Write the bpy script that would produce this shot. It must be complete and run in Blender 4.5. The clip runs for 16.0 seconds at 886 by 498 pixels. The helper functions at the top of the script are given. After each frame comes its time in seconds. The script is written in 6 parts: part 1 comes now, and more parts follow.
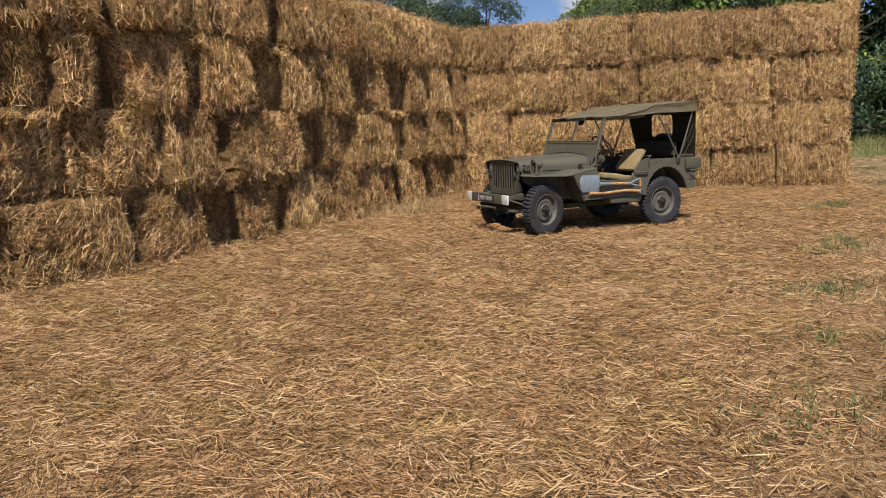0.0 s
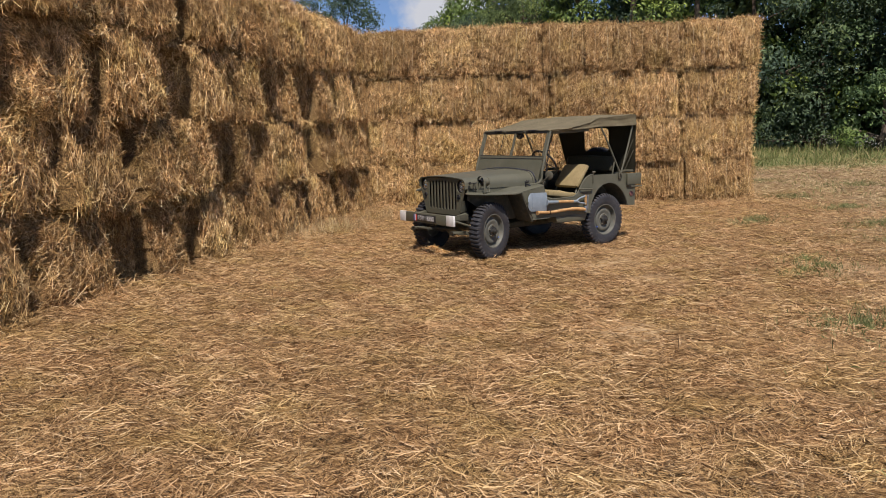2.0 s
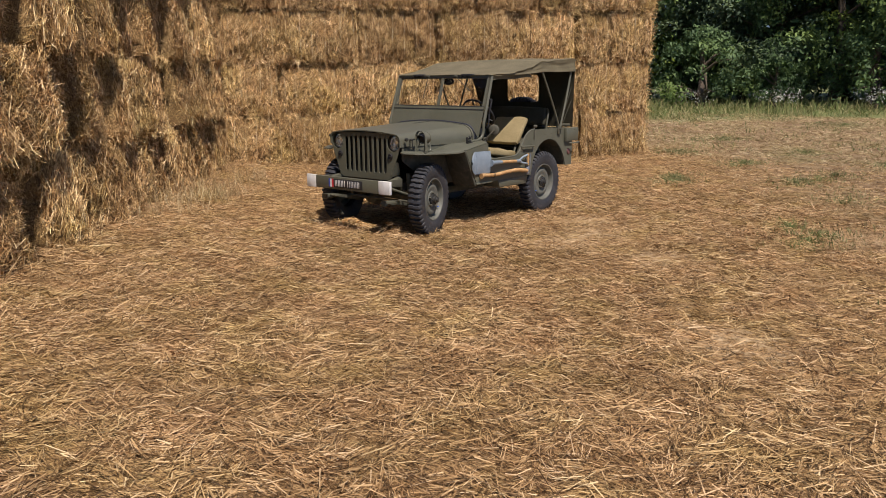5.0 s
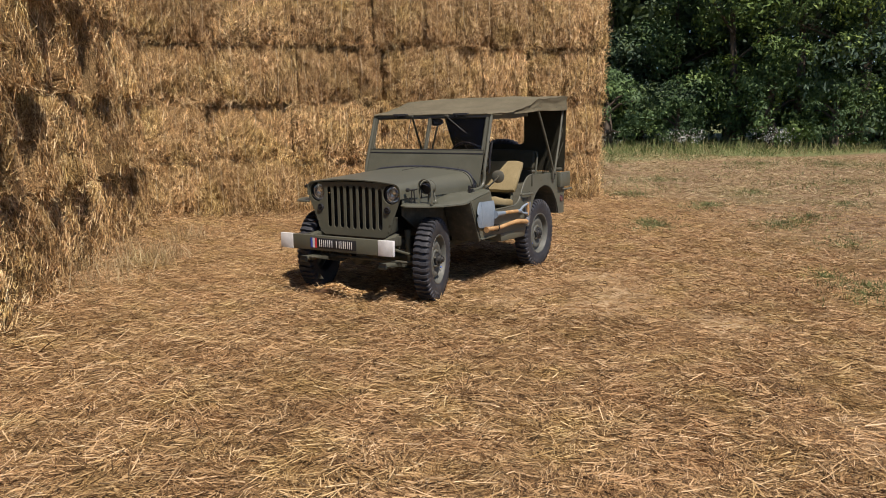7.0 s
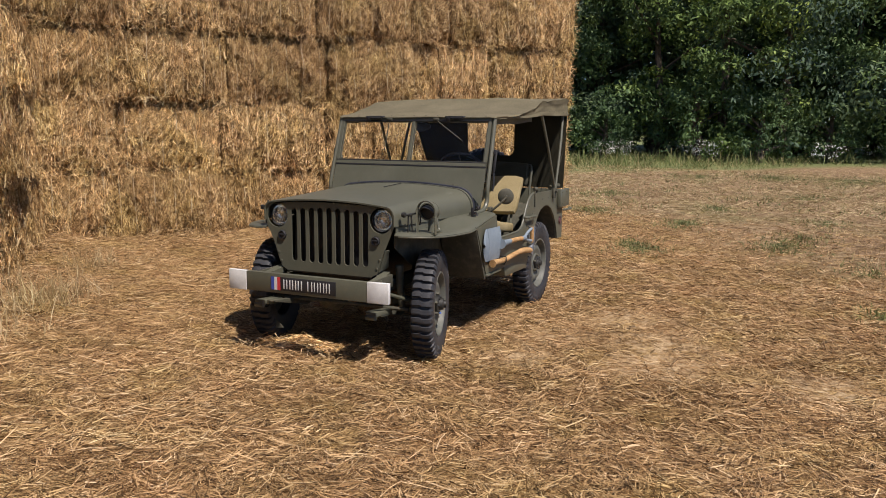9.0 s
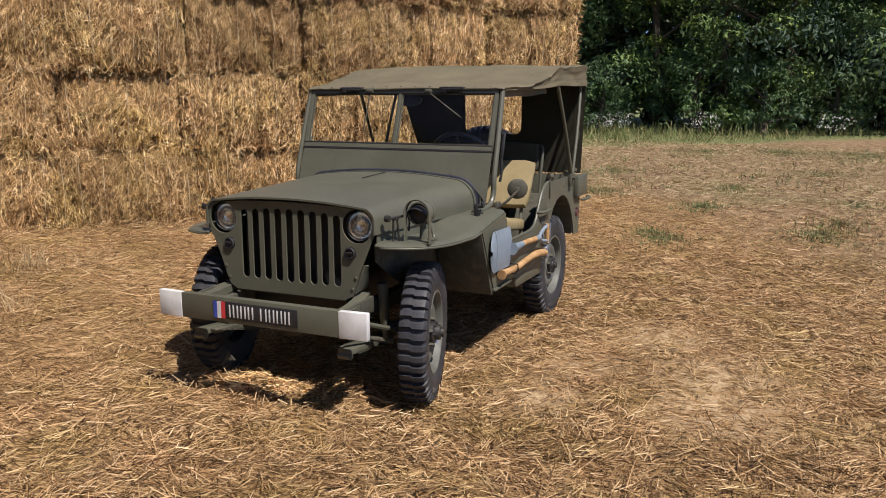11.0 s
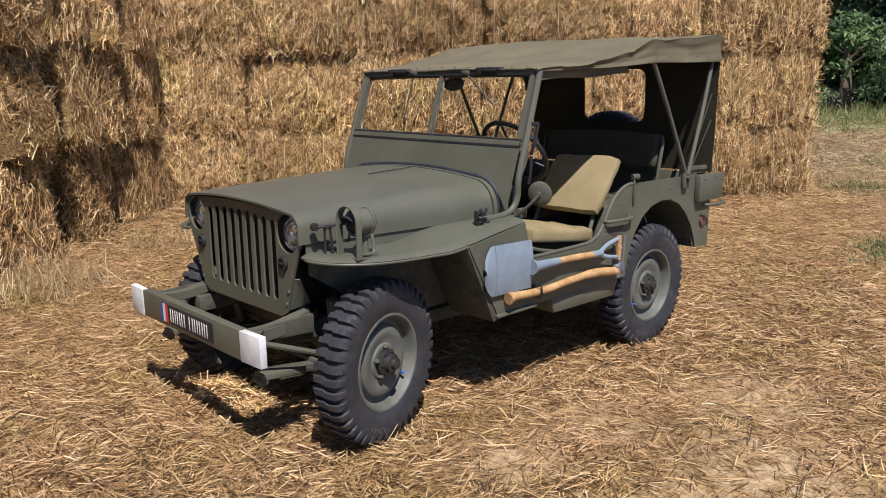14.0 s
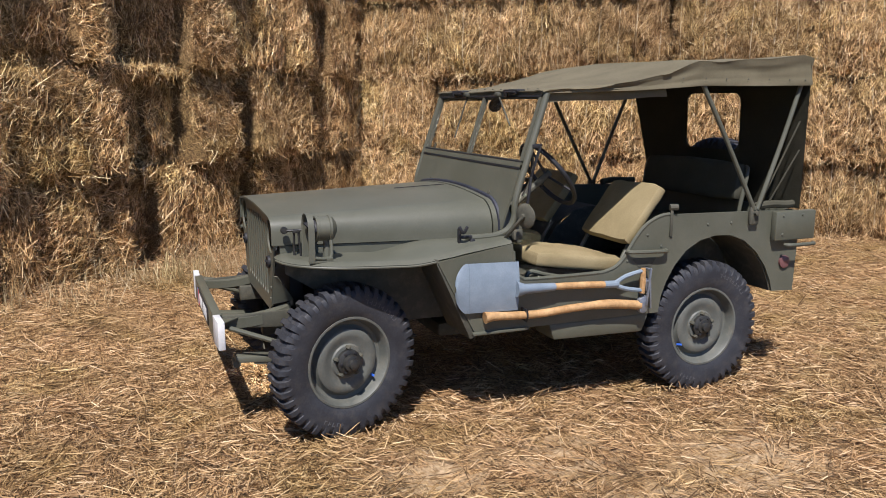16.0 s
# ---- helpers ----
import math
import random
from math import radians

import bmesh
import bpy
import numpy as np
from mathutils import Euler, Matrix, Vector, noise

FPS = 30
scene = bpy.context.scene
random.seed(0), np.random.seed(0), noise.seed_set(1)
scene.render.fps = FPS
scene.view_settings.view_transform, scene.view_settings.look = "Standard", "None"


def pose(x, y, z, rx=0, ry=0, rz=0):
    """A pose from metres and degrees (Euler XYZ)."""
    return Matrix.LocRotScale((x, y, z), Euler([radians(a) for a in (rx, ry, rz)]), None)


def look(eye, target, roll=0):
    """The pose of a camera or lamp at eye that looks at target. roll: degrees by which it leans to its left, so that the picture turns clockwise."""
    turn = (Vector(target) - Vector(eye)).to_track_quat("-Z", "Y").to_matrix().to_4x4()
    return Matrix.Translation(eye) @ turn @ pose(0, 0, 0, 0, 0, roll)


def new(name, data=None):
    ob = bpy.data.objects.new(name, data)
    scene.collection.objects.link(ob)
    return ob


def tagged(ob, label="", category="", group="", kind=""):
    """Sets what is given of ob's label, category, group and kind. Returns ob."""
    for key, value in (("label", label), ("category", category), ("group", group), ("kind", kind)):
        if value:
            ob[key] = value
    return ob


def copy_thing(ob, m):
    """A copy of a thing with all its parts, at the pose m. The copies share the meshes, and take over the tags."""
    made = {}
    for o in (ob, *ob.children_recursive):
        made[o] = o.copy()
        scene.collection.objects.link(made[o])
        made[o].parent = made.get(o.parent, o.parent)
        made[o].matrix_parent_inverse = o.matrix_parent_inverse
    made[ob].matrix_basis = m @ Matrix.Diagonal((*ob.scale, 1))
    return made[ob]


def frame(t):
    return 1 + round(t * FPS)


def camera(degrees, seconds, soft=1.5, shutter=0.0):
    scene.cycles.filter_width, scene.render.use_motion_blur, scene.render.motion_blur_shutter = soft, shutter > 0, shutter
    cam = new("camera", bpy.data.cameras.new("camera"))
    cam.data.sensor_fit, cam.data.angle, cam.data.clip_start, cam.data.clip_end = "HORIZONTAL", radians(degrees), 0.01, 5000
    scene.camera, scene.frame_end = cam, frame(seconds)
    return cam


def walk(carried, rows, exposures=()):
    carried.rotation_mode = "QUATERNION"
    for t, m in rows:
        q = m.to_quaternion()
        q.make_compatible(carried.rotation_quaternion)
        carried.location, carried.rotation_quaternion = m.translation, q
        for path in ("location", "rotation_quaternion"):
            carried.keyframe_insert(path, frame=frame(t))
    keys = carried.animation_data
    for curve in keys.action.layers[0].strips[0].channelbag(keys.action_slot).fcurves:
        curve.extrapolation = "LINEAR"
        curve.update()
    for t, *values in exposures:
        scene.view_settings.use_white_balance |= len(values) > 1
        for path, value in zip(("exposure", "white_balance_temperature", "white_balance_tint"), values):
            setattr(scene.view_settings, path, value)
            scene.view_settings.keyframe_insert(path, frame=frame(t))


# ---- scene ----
cam = camera(58.4, 16.0, soft=0.95)
PATH = [
    (0, (-6.001, -10.226, 1.542), (-5.175, -8.43, 1.239), -2.2),
    (0.5, (-6.181, -9.801, 1.569), (-5.241, -8.062, 1.267), -1.6),
    (1, (-6.282, -9.375, 1.558), (-5.286, -7.666, 1.259), -1.8),
    (1.5, (-6.389, -8.974, 1.602), (-5.319, -7.312, 1.298), -1.7),
    (2, (-6.511, -8.535, 1.636), (-5.347, -6.936, 1.341), -1.6),
    (2.5, (-6.514, -8.123, 1.62), (-5.302, -6.554, 1.354), -1.4),
    (3, (-6.505, -7.682, 1.622), (-5.219, -6.174, 1.355), -1.0),
    (3.5, (-6.5, -7.234, 1.61), (-5.111, -5.821, 1.339), -1.7),
    (4, (-6.398, -6.8, 1.573), (-4.978, -5.425, 1.267), -1.7),
    (4.2, (-6.358, -6.649, 1.582), (-4.932, -5.295, 1.22), -1.6),
    (6.3, (-6.173, -4.823, 1.564), (-4.512, -3.773, 1.188), 0.4),
    (6.5, (-6.129, -4.68, 1.575), (-4.457, -3.647, 1.205), -0.3),
    (7, (-5.893, -4.284, 1.552), (-4.2, -3.269, 1.23), -0.7),
    (7.5, (-5.609, -3.915, 1.537), (-3.902, -2.917, 1.237), -0.6),
    (8, (-5.298, -3.578, 1.527), (-3.572, -2.606, 1.253), -0.5),
    (8.5, (-5.007, -3.268, 1.541), (-3.252, -2.359, 1.238), -0.1),
    (9, (-4.807, -2.884, 1.527), (-3.004, -2.074, 1.223), 0.4),
    (9.2, (-4.721, -2.766, 1.542), (-2.899, -2.001, 1.235), 0.3),
    (11.3, (-3.499, -2.326, 1.533), (-1.71, -1.522, 1.14), -0.2),
    (11.5, (-3.407, -2.387, 1.55), (-1.643, -1.534, 1.152), -0.2),
    (12, (-3.151, -2.512, 1.534), (-1.442, -1.555, 1.129), -0.2),
    (12.5, (-2.888, -2.667, 1.555), (-1.254, -1.589, 1.14), -0.7),
    (13, (-2.657, -2.944, 1.569), (-1.127, -1.725, 1.152), -0.9),
    (13.5, (-2.419, -3.122, 1.557), (-0.974, -1.806, 1.132), -0.6),
    (14, (-2.102, -3.273, 1.563), (-0.753, -1.859, 1.141), -0.7),
    (14.5, (-1.782, -3.521, 1.53), (-0.574, -1.983, 1.115), -0.8),
    (15, (-1.474, -3.723, 1.529), (-0.395, -2.089, 1.121), -0.7),
    (15.5, (-1.194, -3.914, 1.542), (-0.258, -2.191, 1.15), -0.6),
    (16, (-0.931, -4.186, 1.546), (-0.19, -2.365, 1.182), 0.1),
]
walk(cam, [(t, look(eye, target, roll)) for t, eye, target, roll in PATH],
     [(0, 0.04, 6600, 18), (4, 0.04, 6550, 18), (9, 0.07, 6420, 17), (12.5, 0.17, 6120, 17), (16, 0.28, 5900, 17)])


# world, sun, exposure
SUN_EL, SUN_FROM = radians(57), Vector((-0.48, -0.88, 0)).normalized()
world = bpy.data.worlds.new("world")
scene.world = world
world.use_nodes = True
wt = world.node_tree
wt.nodes.clear()


def wn(kind, **kw):
    n = wt.nodes.new(kind)
    for k, v in kw.items():
        n.inputs[k].default_value = v
    return n


sky = wt.nodes.new("ShaderNodeTexSky")
sky.sky_type, sky.sun_disc = "NISHITA", False
sky.sun_elevation = SUN_EL
sky.sun_rotation = math.atan2(SUN_FROM.x, SUN_FROM.y)
sky.air_density, sky.dust_density, sky.ozone_density = 0.7, 0.0, 6.0
bg = wn("ShaderNodeBackground", Strength=0.092)
cloud = wn("ShaderNodeBackground", Color=(0.88, 0.95, 1.0, 1), Strength=0.64)
tex = wt.nodes.new("ShaderNodeTexCoord")
cn = wn("ShaderNodeTexNoise", Scale=3.2, Detail=6.0, Roughness=0.55)
ramp = wt.nodes.new("ShaderNodeValToRGB")
ramp.color_ramp.elements[0].position, ramp.color_ramp.elements[1].position = 0.57, 0.70
mixw = wt.nodes.new("ShaderNodeMixShader")
wout = wt.nodes.new("ShaderNodeOutputWorld")
mpw = wn("ShaderNodeMapping", Location=(0.62, 0.18, 0.30))
wt.links.new(tex.outputs["Generated"], mpw.inputs["Vector"])
wt.links.new(mpw.outputs["Vector"], cn.inputs["Vector"])
# one larger cumulus low over the corner of the stacked walls
heap = wt.nodes.new("ShaderNodeVectorMath")
heap.operation = "DISTANCE"
heap.inputs[1].default_value = (0.592, 0.795, 0.142)
wt.links.new(tex.outputs["Generated"], heap.inputs[0])
swell = wn("ShaderNodeMapRange")
swell.inputs["From Min"].default_value, swell.inputs["From Max"].default_value = 0.085, 0.0
swell.inputs["To Min"].default_value, swell.inputs["To Max"].default_value = 0.0, 0.30
wt.links.new(heap.outputs["Value"], swell.inputs["Value"])
puff = wn("ShaderNodeTexNoise", Scale=26.0, Detail=7.0, Roughness=0.6)
wt.links.new(tex.outputs["Generated"], puff.inputs["Vector"])
puff_k = wt.nodes.new("ShaderNodeMath")
puff_k.operation = "MULTIPLY_ADD"
puff_k.inputs[1].default_value = 0.34
wt.links.new(puff.outputs["Fac"], puff_k.inputs[0])
wt.links.new(swell.outputs["Result"], puff_k.inputs[2])
both = wt.nodes.new("ShaderNodeMath")
both.operation = "MULTIPLY_ADD"
both.inputs[1].default_value = 0.68
wt.links.new(cn.outputs["Fac"], both.inputs[0])
wt.links.new(puff_k.outputs[0], both.inputs[2])
wt.links.new(both.outputs[0], ramp.inputs["Fac"])
wt.links.new(ramp.outputs["Color"], mixw.inputs["Fac"])
wt.links.new(sky.outputs["Color"], bg.inputs["Color"])
wt.links.new(bg.outputs[0], mixw.inputs[1])
wt.links.new(cloud.outputs[0], mixw.inputs[2])
wt.links.new(mixw.outputs[0], wout.inputs["Surface"])

sun = new("sun", bpy.data.lights.new("sun", "SUN"))
sun.data.energy, sun.data.angle, sun.data.color = 5.7, radians(0.55), (1.0, 0.93, 0.82)
toward = Vector((SUN_FROM.x * math.cos(SUN_EL), SUN_FROM.y * math.cos(SUN_EL), math.sin(SUN_EL)))
sun.matrix_world = look(toward * 60, (0, 0, 0))

# ---- materials ----


def base_mat(name):
    m = bpy.data.materials.new(name)
    m.use_nodes = True
    nt = m.node_tree
    return m, nt, nt.nodes["Principled BSDF"]


def ramp_node(nt, stops):
    r = nt.nodes.new("ShaderNodeValToRGB")
    e = r.color_ramp.elements
    while len(e) < len(stops):
        e.new(0.5)
    for el, (p, c) in zip(e, stops):
        el.position, el.color = p, (*c, 1)
    return r


def noise_node(nt, scale, detail=4.0, rough=0.55, stretch=None):
    tc = nt.nodes.new("ShaderNodeTexCoord")
    n = nt.nodes.new("ShaderNodeTexNoise")
    n.inputs["Scale"].default_value, n.inputs["Detail"].default_value, n.inputs["Roughness"].default_value = scale, detail, rough
    src = tc.outputs["Object"]
    if stretch:
        mp = nt.nodes.new("ShaderNodeMapping")
        mp.inputs["Scale"].default_value = stretch[:3]
        if len(stretch) > 3:
            mp.inputs["Rotation"].default_value = (0, 0, stretch[3])
        nt.links.new(src, mp.inputs["Vector"])
        src = mp.outputs["Vector"]
    nt.links.new(src, n.inputs["Vector"])
    return n


def mix_node(nt, a, b, fac, mode="MIX"):
    m = nt.nodes.new("ShaderNodeMix")
    m.data_type, m.blend_type = "RGBA", mode
    for k, v in ((6, a), (7, b), (0, fac)):
        if isinstance(v, bpy.types.NodeSocket):
            nt.links.new(v, m.inputs[k])
        else:
            m.inputs[k].default_value = (*v, 1) if k else v
    return m.outputs[2]


def bump_from(nt, bsdf, height, strength, dist):
    b = nt.nodes.new("ShaderNodeBump")
    b.inputs["Strength"].default_value, b.inputs["Distance"].default_value = strength, dist
    nt.links.new(height, b.inputs["Height"])
    nt.links.new(b.outputs["Normal"], bsdf.inputs["Normal"])


def surface(name, lo, hi, rough=0.6, metal=0.0, scale=6.0, fine=90.0, bump=0.15, dist=0.002, rough_var=0.15, spec=0.5, dust=0.0, grain=0.3):
    """A worn surface: large stains between two colours, fine grain, uneven gloss."""
    m, nt, p = base_mat(name)
    big, small = noise_node(nt, scale, 5.0, 0.6), noise_node(nt, fine, 3.0, 0.6)
    r = ramp_node(nt, [(0.34, lo), (0.66, hi)])
    nt.links.new(big.outputs["Fac"], r.inputs["Fac"])
    lo_, hi_ = 1 - 0.24 * grain, 1 + 0.14 * grain
    g = ramp_node(nt, [(0.3, (lo_, lo_, lo_)), (0.7, (hi_, hi_, hi_))])
    nt.links.new(small.outputs["Fac"], g.inputs["Fac"])
    col = mix_node(nt, r.outputs["Color"], g.outputs["Color"], 1.0, "MULTIPLY")
    if dust:
        d = noise_node(nt, 17.0, 6.0, 0.7)
        dr = ramp_node(nt, [(0.5, (0, 0, 0)), (0.75, (dust, dust, dust))])
        nt.links.new(d.outputs["Fac"], dr.inputs["Fac"])
        col = mix_node(nt, col, (0.30, 0.25, 0.17), dr.outputs["Color"])
    nt.links.new(col, p.inputs["Base Color"])
    rr = nt.nodes.new("ShaderNodeMapRange")
    rr.inputs["To Min"].default_value, rr.inputs["To Max"].default_value = rough - rough_var, min(1.0, rough + rough_var)
    nt.links.new(big.outputs["Fac"], rr.inputs["Value"])
    nt.links.new(rr.outputs["Result"], p.inputs["Roughness"])
    p.inputs["Metallic"].default_value, p.inputs["Specular IOR Level"].default_value = metal, spec
    bump_from(nt, p, small.outputs["Fac"], bump, dist)
    return m


OLIVE = surface("olive_paint", (0.088, 0.090, 0.064), (0.107, 0.108, 0.079), 0.42, 0.0, 4.0, 140.0, 0.04, 0.001, 0.08, 0.45, 0.06)
# darker, dusty chassis olive; on fender skirts and side mirror it stands for shade
OLIVE_DARK = surface("olive_chassis_and_shade", (0.052, 0.052, 0.038), (0.085, 0.082, 0.06), 0.7, 0.0, 9.0, 80.0, 0.2, 0.002, 0.12, 0.35, 0.25)
RIM = surface("rim_paint", (0.090, 0.094, 0.080), (0.125, 0.13, 0.11), 0.55, 0.0, 8.0, 120.0, 0.1, 0.001, 0.1, 0.4, 0.22)
RUBBER = surface("tyre_rubber", (0.025, 0.0265, 0.031), (0.041, 0.043, 0.049), 0.58, 0.0, 7.0, 110.0, 0.15, 0.002, 0.12, 0.42, 0.10, grain=0.8)
LETTER = surface("tyre_letter", (0.07, 0.07, 0.072), (0.10, 0.10, 0.10), 0.8)
CANVAS = surface("canvas", (0.129, 0.113, 0.071), (0.168, 0.147, 0.093), 0.92, 0.0, 3.5, 420.0, 0.5, 0.0015, 0.05, 0.15, grain=1.0)
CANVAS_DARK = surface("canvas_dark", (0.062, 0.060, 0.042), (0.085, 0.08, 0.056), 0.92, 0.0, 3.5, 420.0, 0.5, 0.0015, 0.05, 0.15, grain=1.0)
SEAT = surface("seat_canvas", (0.238, 0.190, 0.096), (0.320, 0.258, 0.138), 0.9, 0.0, 4.0, 380.0, 0.45, 0.0015, 0.05, 0.15, grain=1.0)
WHITE = surface("white_paint", (0.54, 0.54, 0.52), (0.68, 0.68, 0.66), 0.55, 0.0, 12.0, 160.0, 0.1, 0.001, 0.1, 0.4, 0.12)
BLADE = surface("blue_grey_steel_paint", (0.170, 0.215, 0.255), (0.225, 0.275, 0.318), 0.6, 0.0, 9.0, 140.0, 0.08, 0.001, 0.12)
WOOD = surface("handle_wood", (0.38, 0.215, 0.085), (0.54, 0.335, 0.150), 0.55, 0.0, 14.0, 60.0, 0.15, 0.001, 0.1, grain=1.0)
# near-black hub tone, with the shade at the wheel centre coloured in
HUB = surface("dark_hub", (0.014, 0.014, 0.013), (0.034, 0.033, 0.028), 0.5, 0.0, 20.0, 120.0, 0.2)
STEEL = surface("grey_steel", (0.20, 0.22, 0.25), (0.32, 0.34, 0.37), 0.45, 0.6, 14.0, 90.0, 0.15, 0.001, 0.1)
BLACK = surface("black_paint", (0.012, 0.012, 0.013), (0.022, 0.022, 0.024), 0.55)
SEAL = surface("blue_black_seal", (0.016, 0.018, 0.027), (0.032, 0.035, 0.048), 0.65)
RED = surface("red_lens", (0.13, 0.055, 0.055), (0.19, 0.085, 0.08), 0.4)
FLAG_RED = surface("flag_red", (0.5, 0.03, 0.04), (0.56, 0.05, 0.05), 0.5)
FLAG_BLUE = surface("flag_blue", (0.03, 0.06, 0.30), (0.045, 0.08, 0.36), 0.5)
VALVE = surface("valve_blue", (0.03, 0.12, 0.55), (0.05, 0.15, 0.62), 0.4)


def glass_mat(name, tint, rough):
    m, nt, p = base_mat(name)
    p.inputs["Base Color"].default_value = (*tint, 1)
    p.inputs["Roughness"].default_value, p.inputs["Transmission Weight"].default_value, p.inputs["IOR"].default_value = rough, 1.0, 1.45
    return m


GLASS = glass_mat("window_glass", (0.95, 0.97, 0.96), 0.0)
GLASS.node_tree.nodes["Principled BSDF"].inputs["IOR"].default_value = 1.22
LENS = glass_mat("lamp_glass", (0.98, 0.96, 0.88), 0.05)
LENS.node_tree.nodes["Principled BSDF"].inputs["Transmission Weight"].default_value = 0.91
m, nt, p = base_mat("mirror_silver")
p.inputs["Base Color"].default_value, p.inputs["Metallic"].default_value, p.inputs["Roughness"].default_value = (0.95, 0.94, 0.90, 1), 1.0, 0.13
SILVER = m


def own_tone(nt):
    """Each object a little lighter, darker or greyer than the next."""
    info = nt.nodes.new("ShaderNodeObjectInfo")
    v = ramp_node(nt, [(0.0, (0.80, 0.77, 0.73)), (0.5, (1.03, 1.01, 0.97)), (1.0, (1.26, 1.24, 1.20))])
    nt.links.new(info.outputs["Random"], v.inputs["Fac"])
    return v.outputs["Color"]


def straw_mat(name, stops, rough=0.62, own=False):
    """Loose straws: each one its own tone."""
    m, nt, p = base_mat(name)
    geo = nt.nodes.new("ShaderNodeNewGeometry")
    r = ramp_node(nt, stops)
    nt.links.new(geo.outputs["Random Per Island"], r.inputs["Fac"])
    n = noise_node(nt, 1.1, 5.0, 0.65)
    hue = noise_node(nt, 1.9, 4.0, 0.6)
    hr = ramp_node(nt, [(0.32, (0.97, 1.0, 0.86)), (0.5, (1.0, 1.0, 1.0)), (0.68, (1.02, 0.97, 0.96))])
    nt.links.new(hue.outputs["Fac"], hr.inputs["Fac"])
    g = ramp_node(nt, [(0.30, (0.68, 0.65, 0.59)), (0.5, (1.0, 0.99, 0.98)), (0.70, (1.14, 1.17, 1.18))])
    nt.links.new(n.outputs["Fac"], g.inputs["Fac"])
    col = mix_node(nt, r.outputs["Color"], g.outputs["Color"], 1.0, "MULTIPLY")
    clump = noise_node(nt, 6.5, 4.0, 0.6)
    cr = ramp_node(nt, [(0.34, (0.66, 0.62, 0.57)), (0.5, (1.0, 0.99, 0.98)), (0.66, (1.12, 1.13, 1.12))])
    nt.links.new(clump.outputs["Fac"], cr.inputs["Fac"])
    col = mix_node(nt, col, cr.outputs["Color"], 1.0, "MULTIPLY")
    col = mix_node(nt, col, hr.outputs["Color"], 1.0, "MULTIPLY")
    if own:
        col = mix_node(nt, col, own_tone(nt), 1.0, "MULTIPLY")
        # upright streaks in the straw tone, with the shade between clumps coloured in
        wisp = noise_node(nt, 1.0, 3.0, 0.6, (21, 21, 7.0, 0.0))
        wr = ramp_node(nt, [(0.37, (0.56, 0.51, 0.46)), (0.5, (1.10, 1.10, 1.09)), (0.62, (1.38, 1.40, 1.40))])
        nt.links.new(wisp.outputs["Fac"], wr.inputs["Fac"])
        col = mix_node(nt, col, wr.outputs["Color"], 1.0, "MULTIPLY")
    nt.links.new(col, p.inputs["Base Color"])
    p.inputs["Roughness"].default_value, p.inputs["Specular IOR Level"].default_value = rough, 0.16
    return m


STRAW_G = straw_mat("ground_straw", [(0.0, (0.070, 0.041, 0.019)), (0.26, (0.205, 0.124, 0.057)), (0.55, (0.445, 0.290, 0.140)), (0.86, (0.580, 0.405, 0.217)), (1.0, (0.70, 0.535, 0.33))], 0.6)
STRAW_B = straw_mat("bale_straw", [(0.0, (0.09, 0.052, 0.022)), (0.25, (0.325, 0.204, 0.089)), (0.55, (0.585, 0.402, 0.192)), (0.82, (0.74, 0.56, 0.308)), (1.0, (0.86, 0.71, 0.46))], 0.55, True)
STUBBLE = straw_mat("dry_stubble", [(0.0, (0.20, 0.14, 0.07)), (0.5, (0.40, 0.30, 0.16)), (1.0, (0.60, 0.50, 0.32))])
GRASS = straw_mat("green_grass", [(0.0, (0.095, 0.125, 0.048)), (0.5, (0.165, 0.198, 0.085)), (0.8, (0.25, 0.26, 0.12)), (1.0, (0.42, 0.35, 0.18))])
GRASS_FAR = straw_mat("tall_field_grass", [(0.0, (0.085, 0.110, 0.038)), (0.42, (0.150, 0.185, 0.065)), (0.72, (0.235, 0.235, 0.10)), (1.0, (0.40, 0.34, 0.18))])
FLOWER = straw_mat("white_blossom", [(0.0, (0.55, 0.56, 0.52)), (1.0, (0.8, 0.8, 0.78))])
TWINE = surface("twine", (0.50, 0.40, 0.24), (0.62, 0.53, 0.36), 0.8)


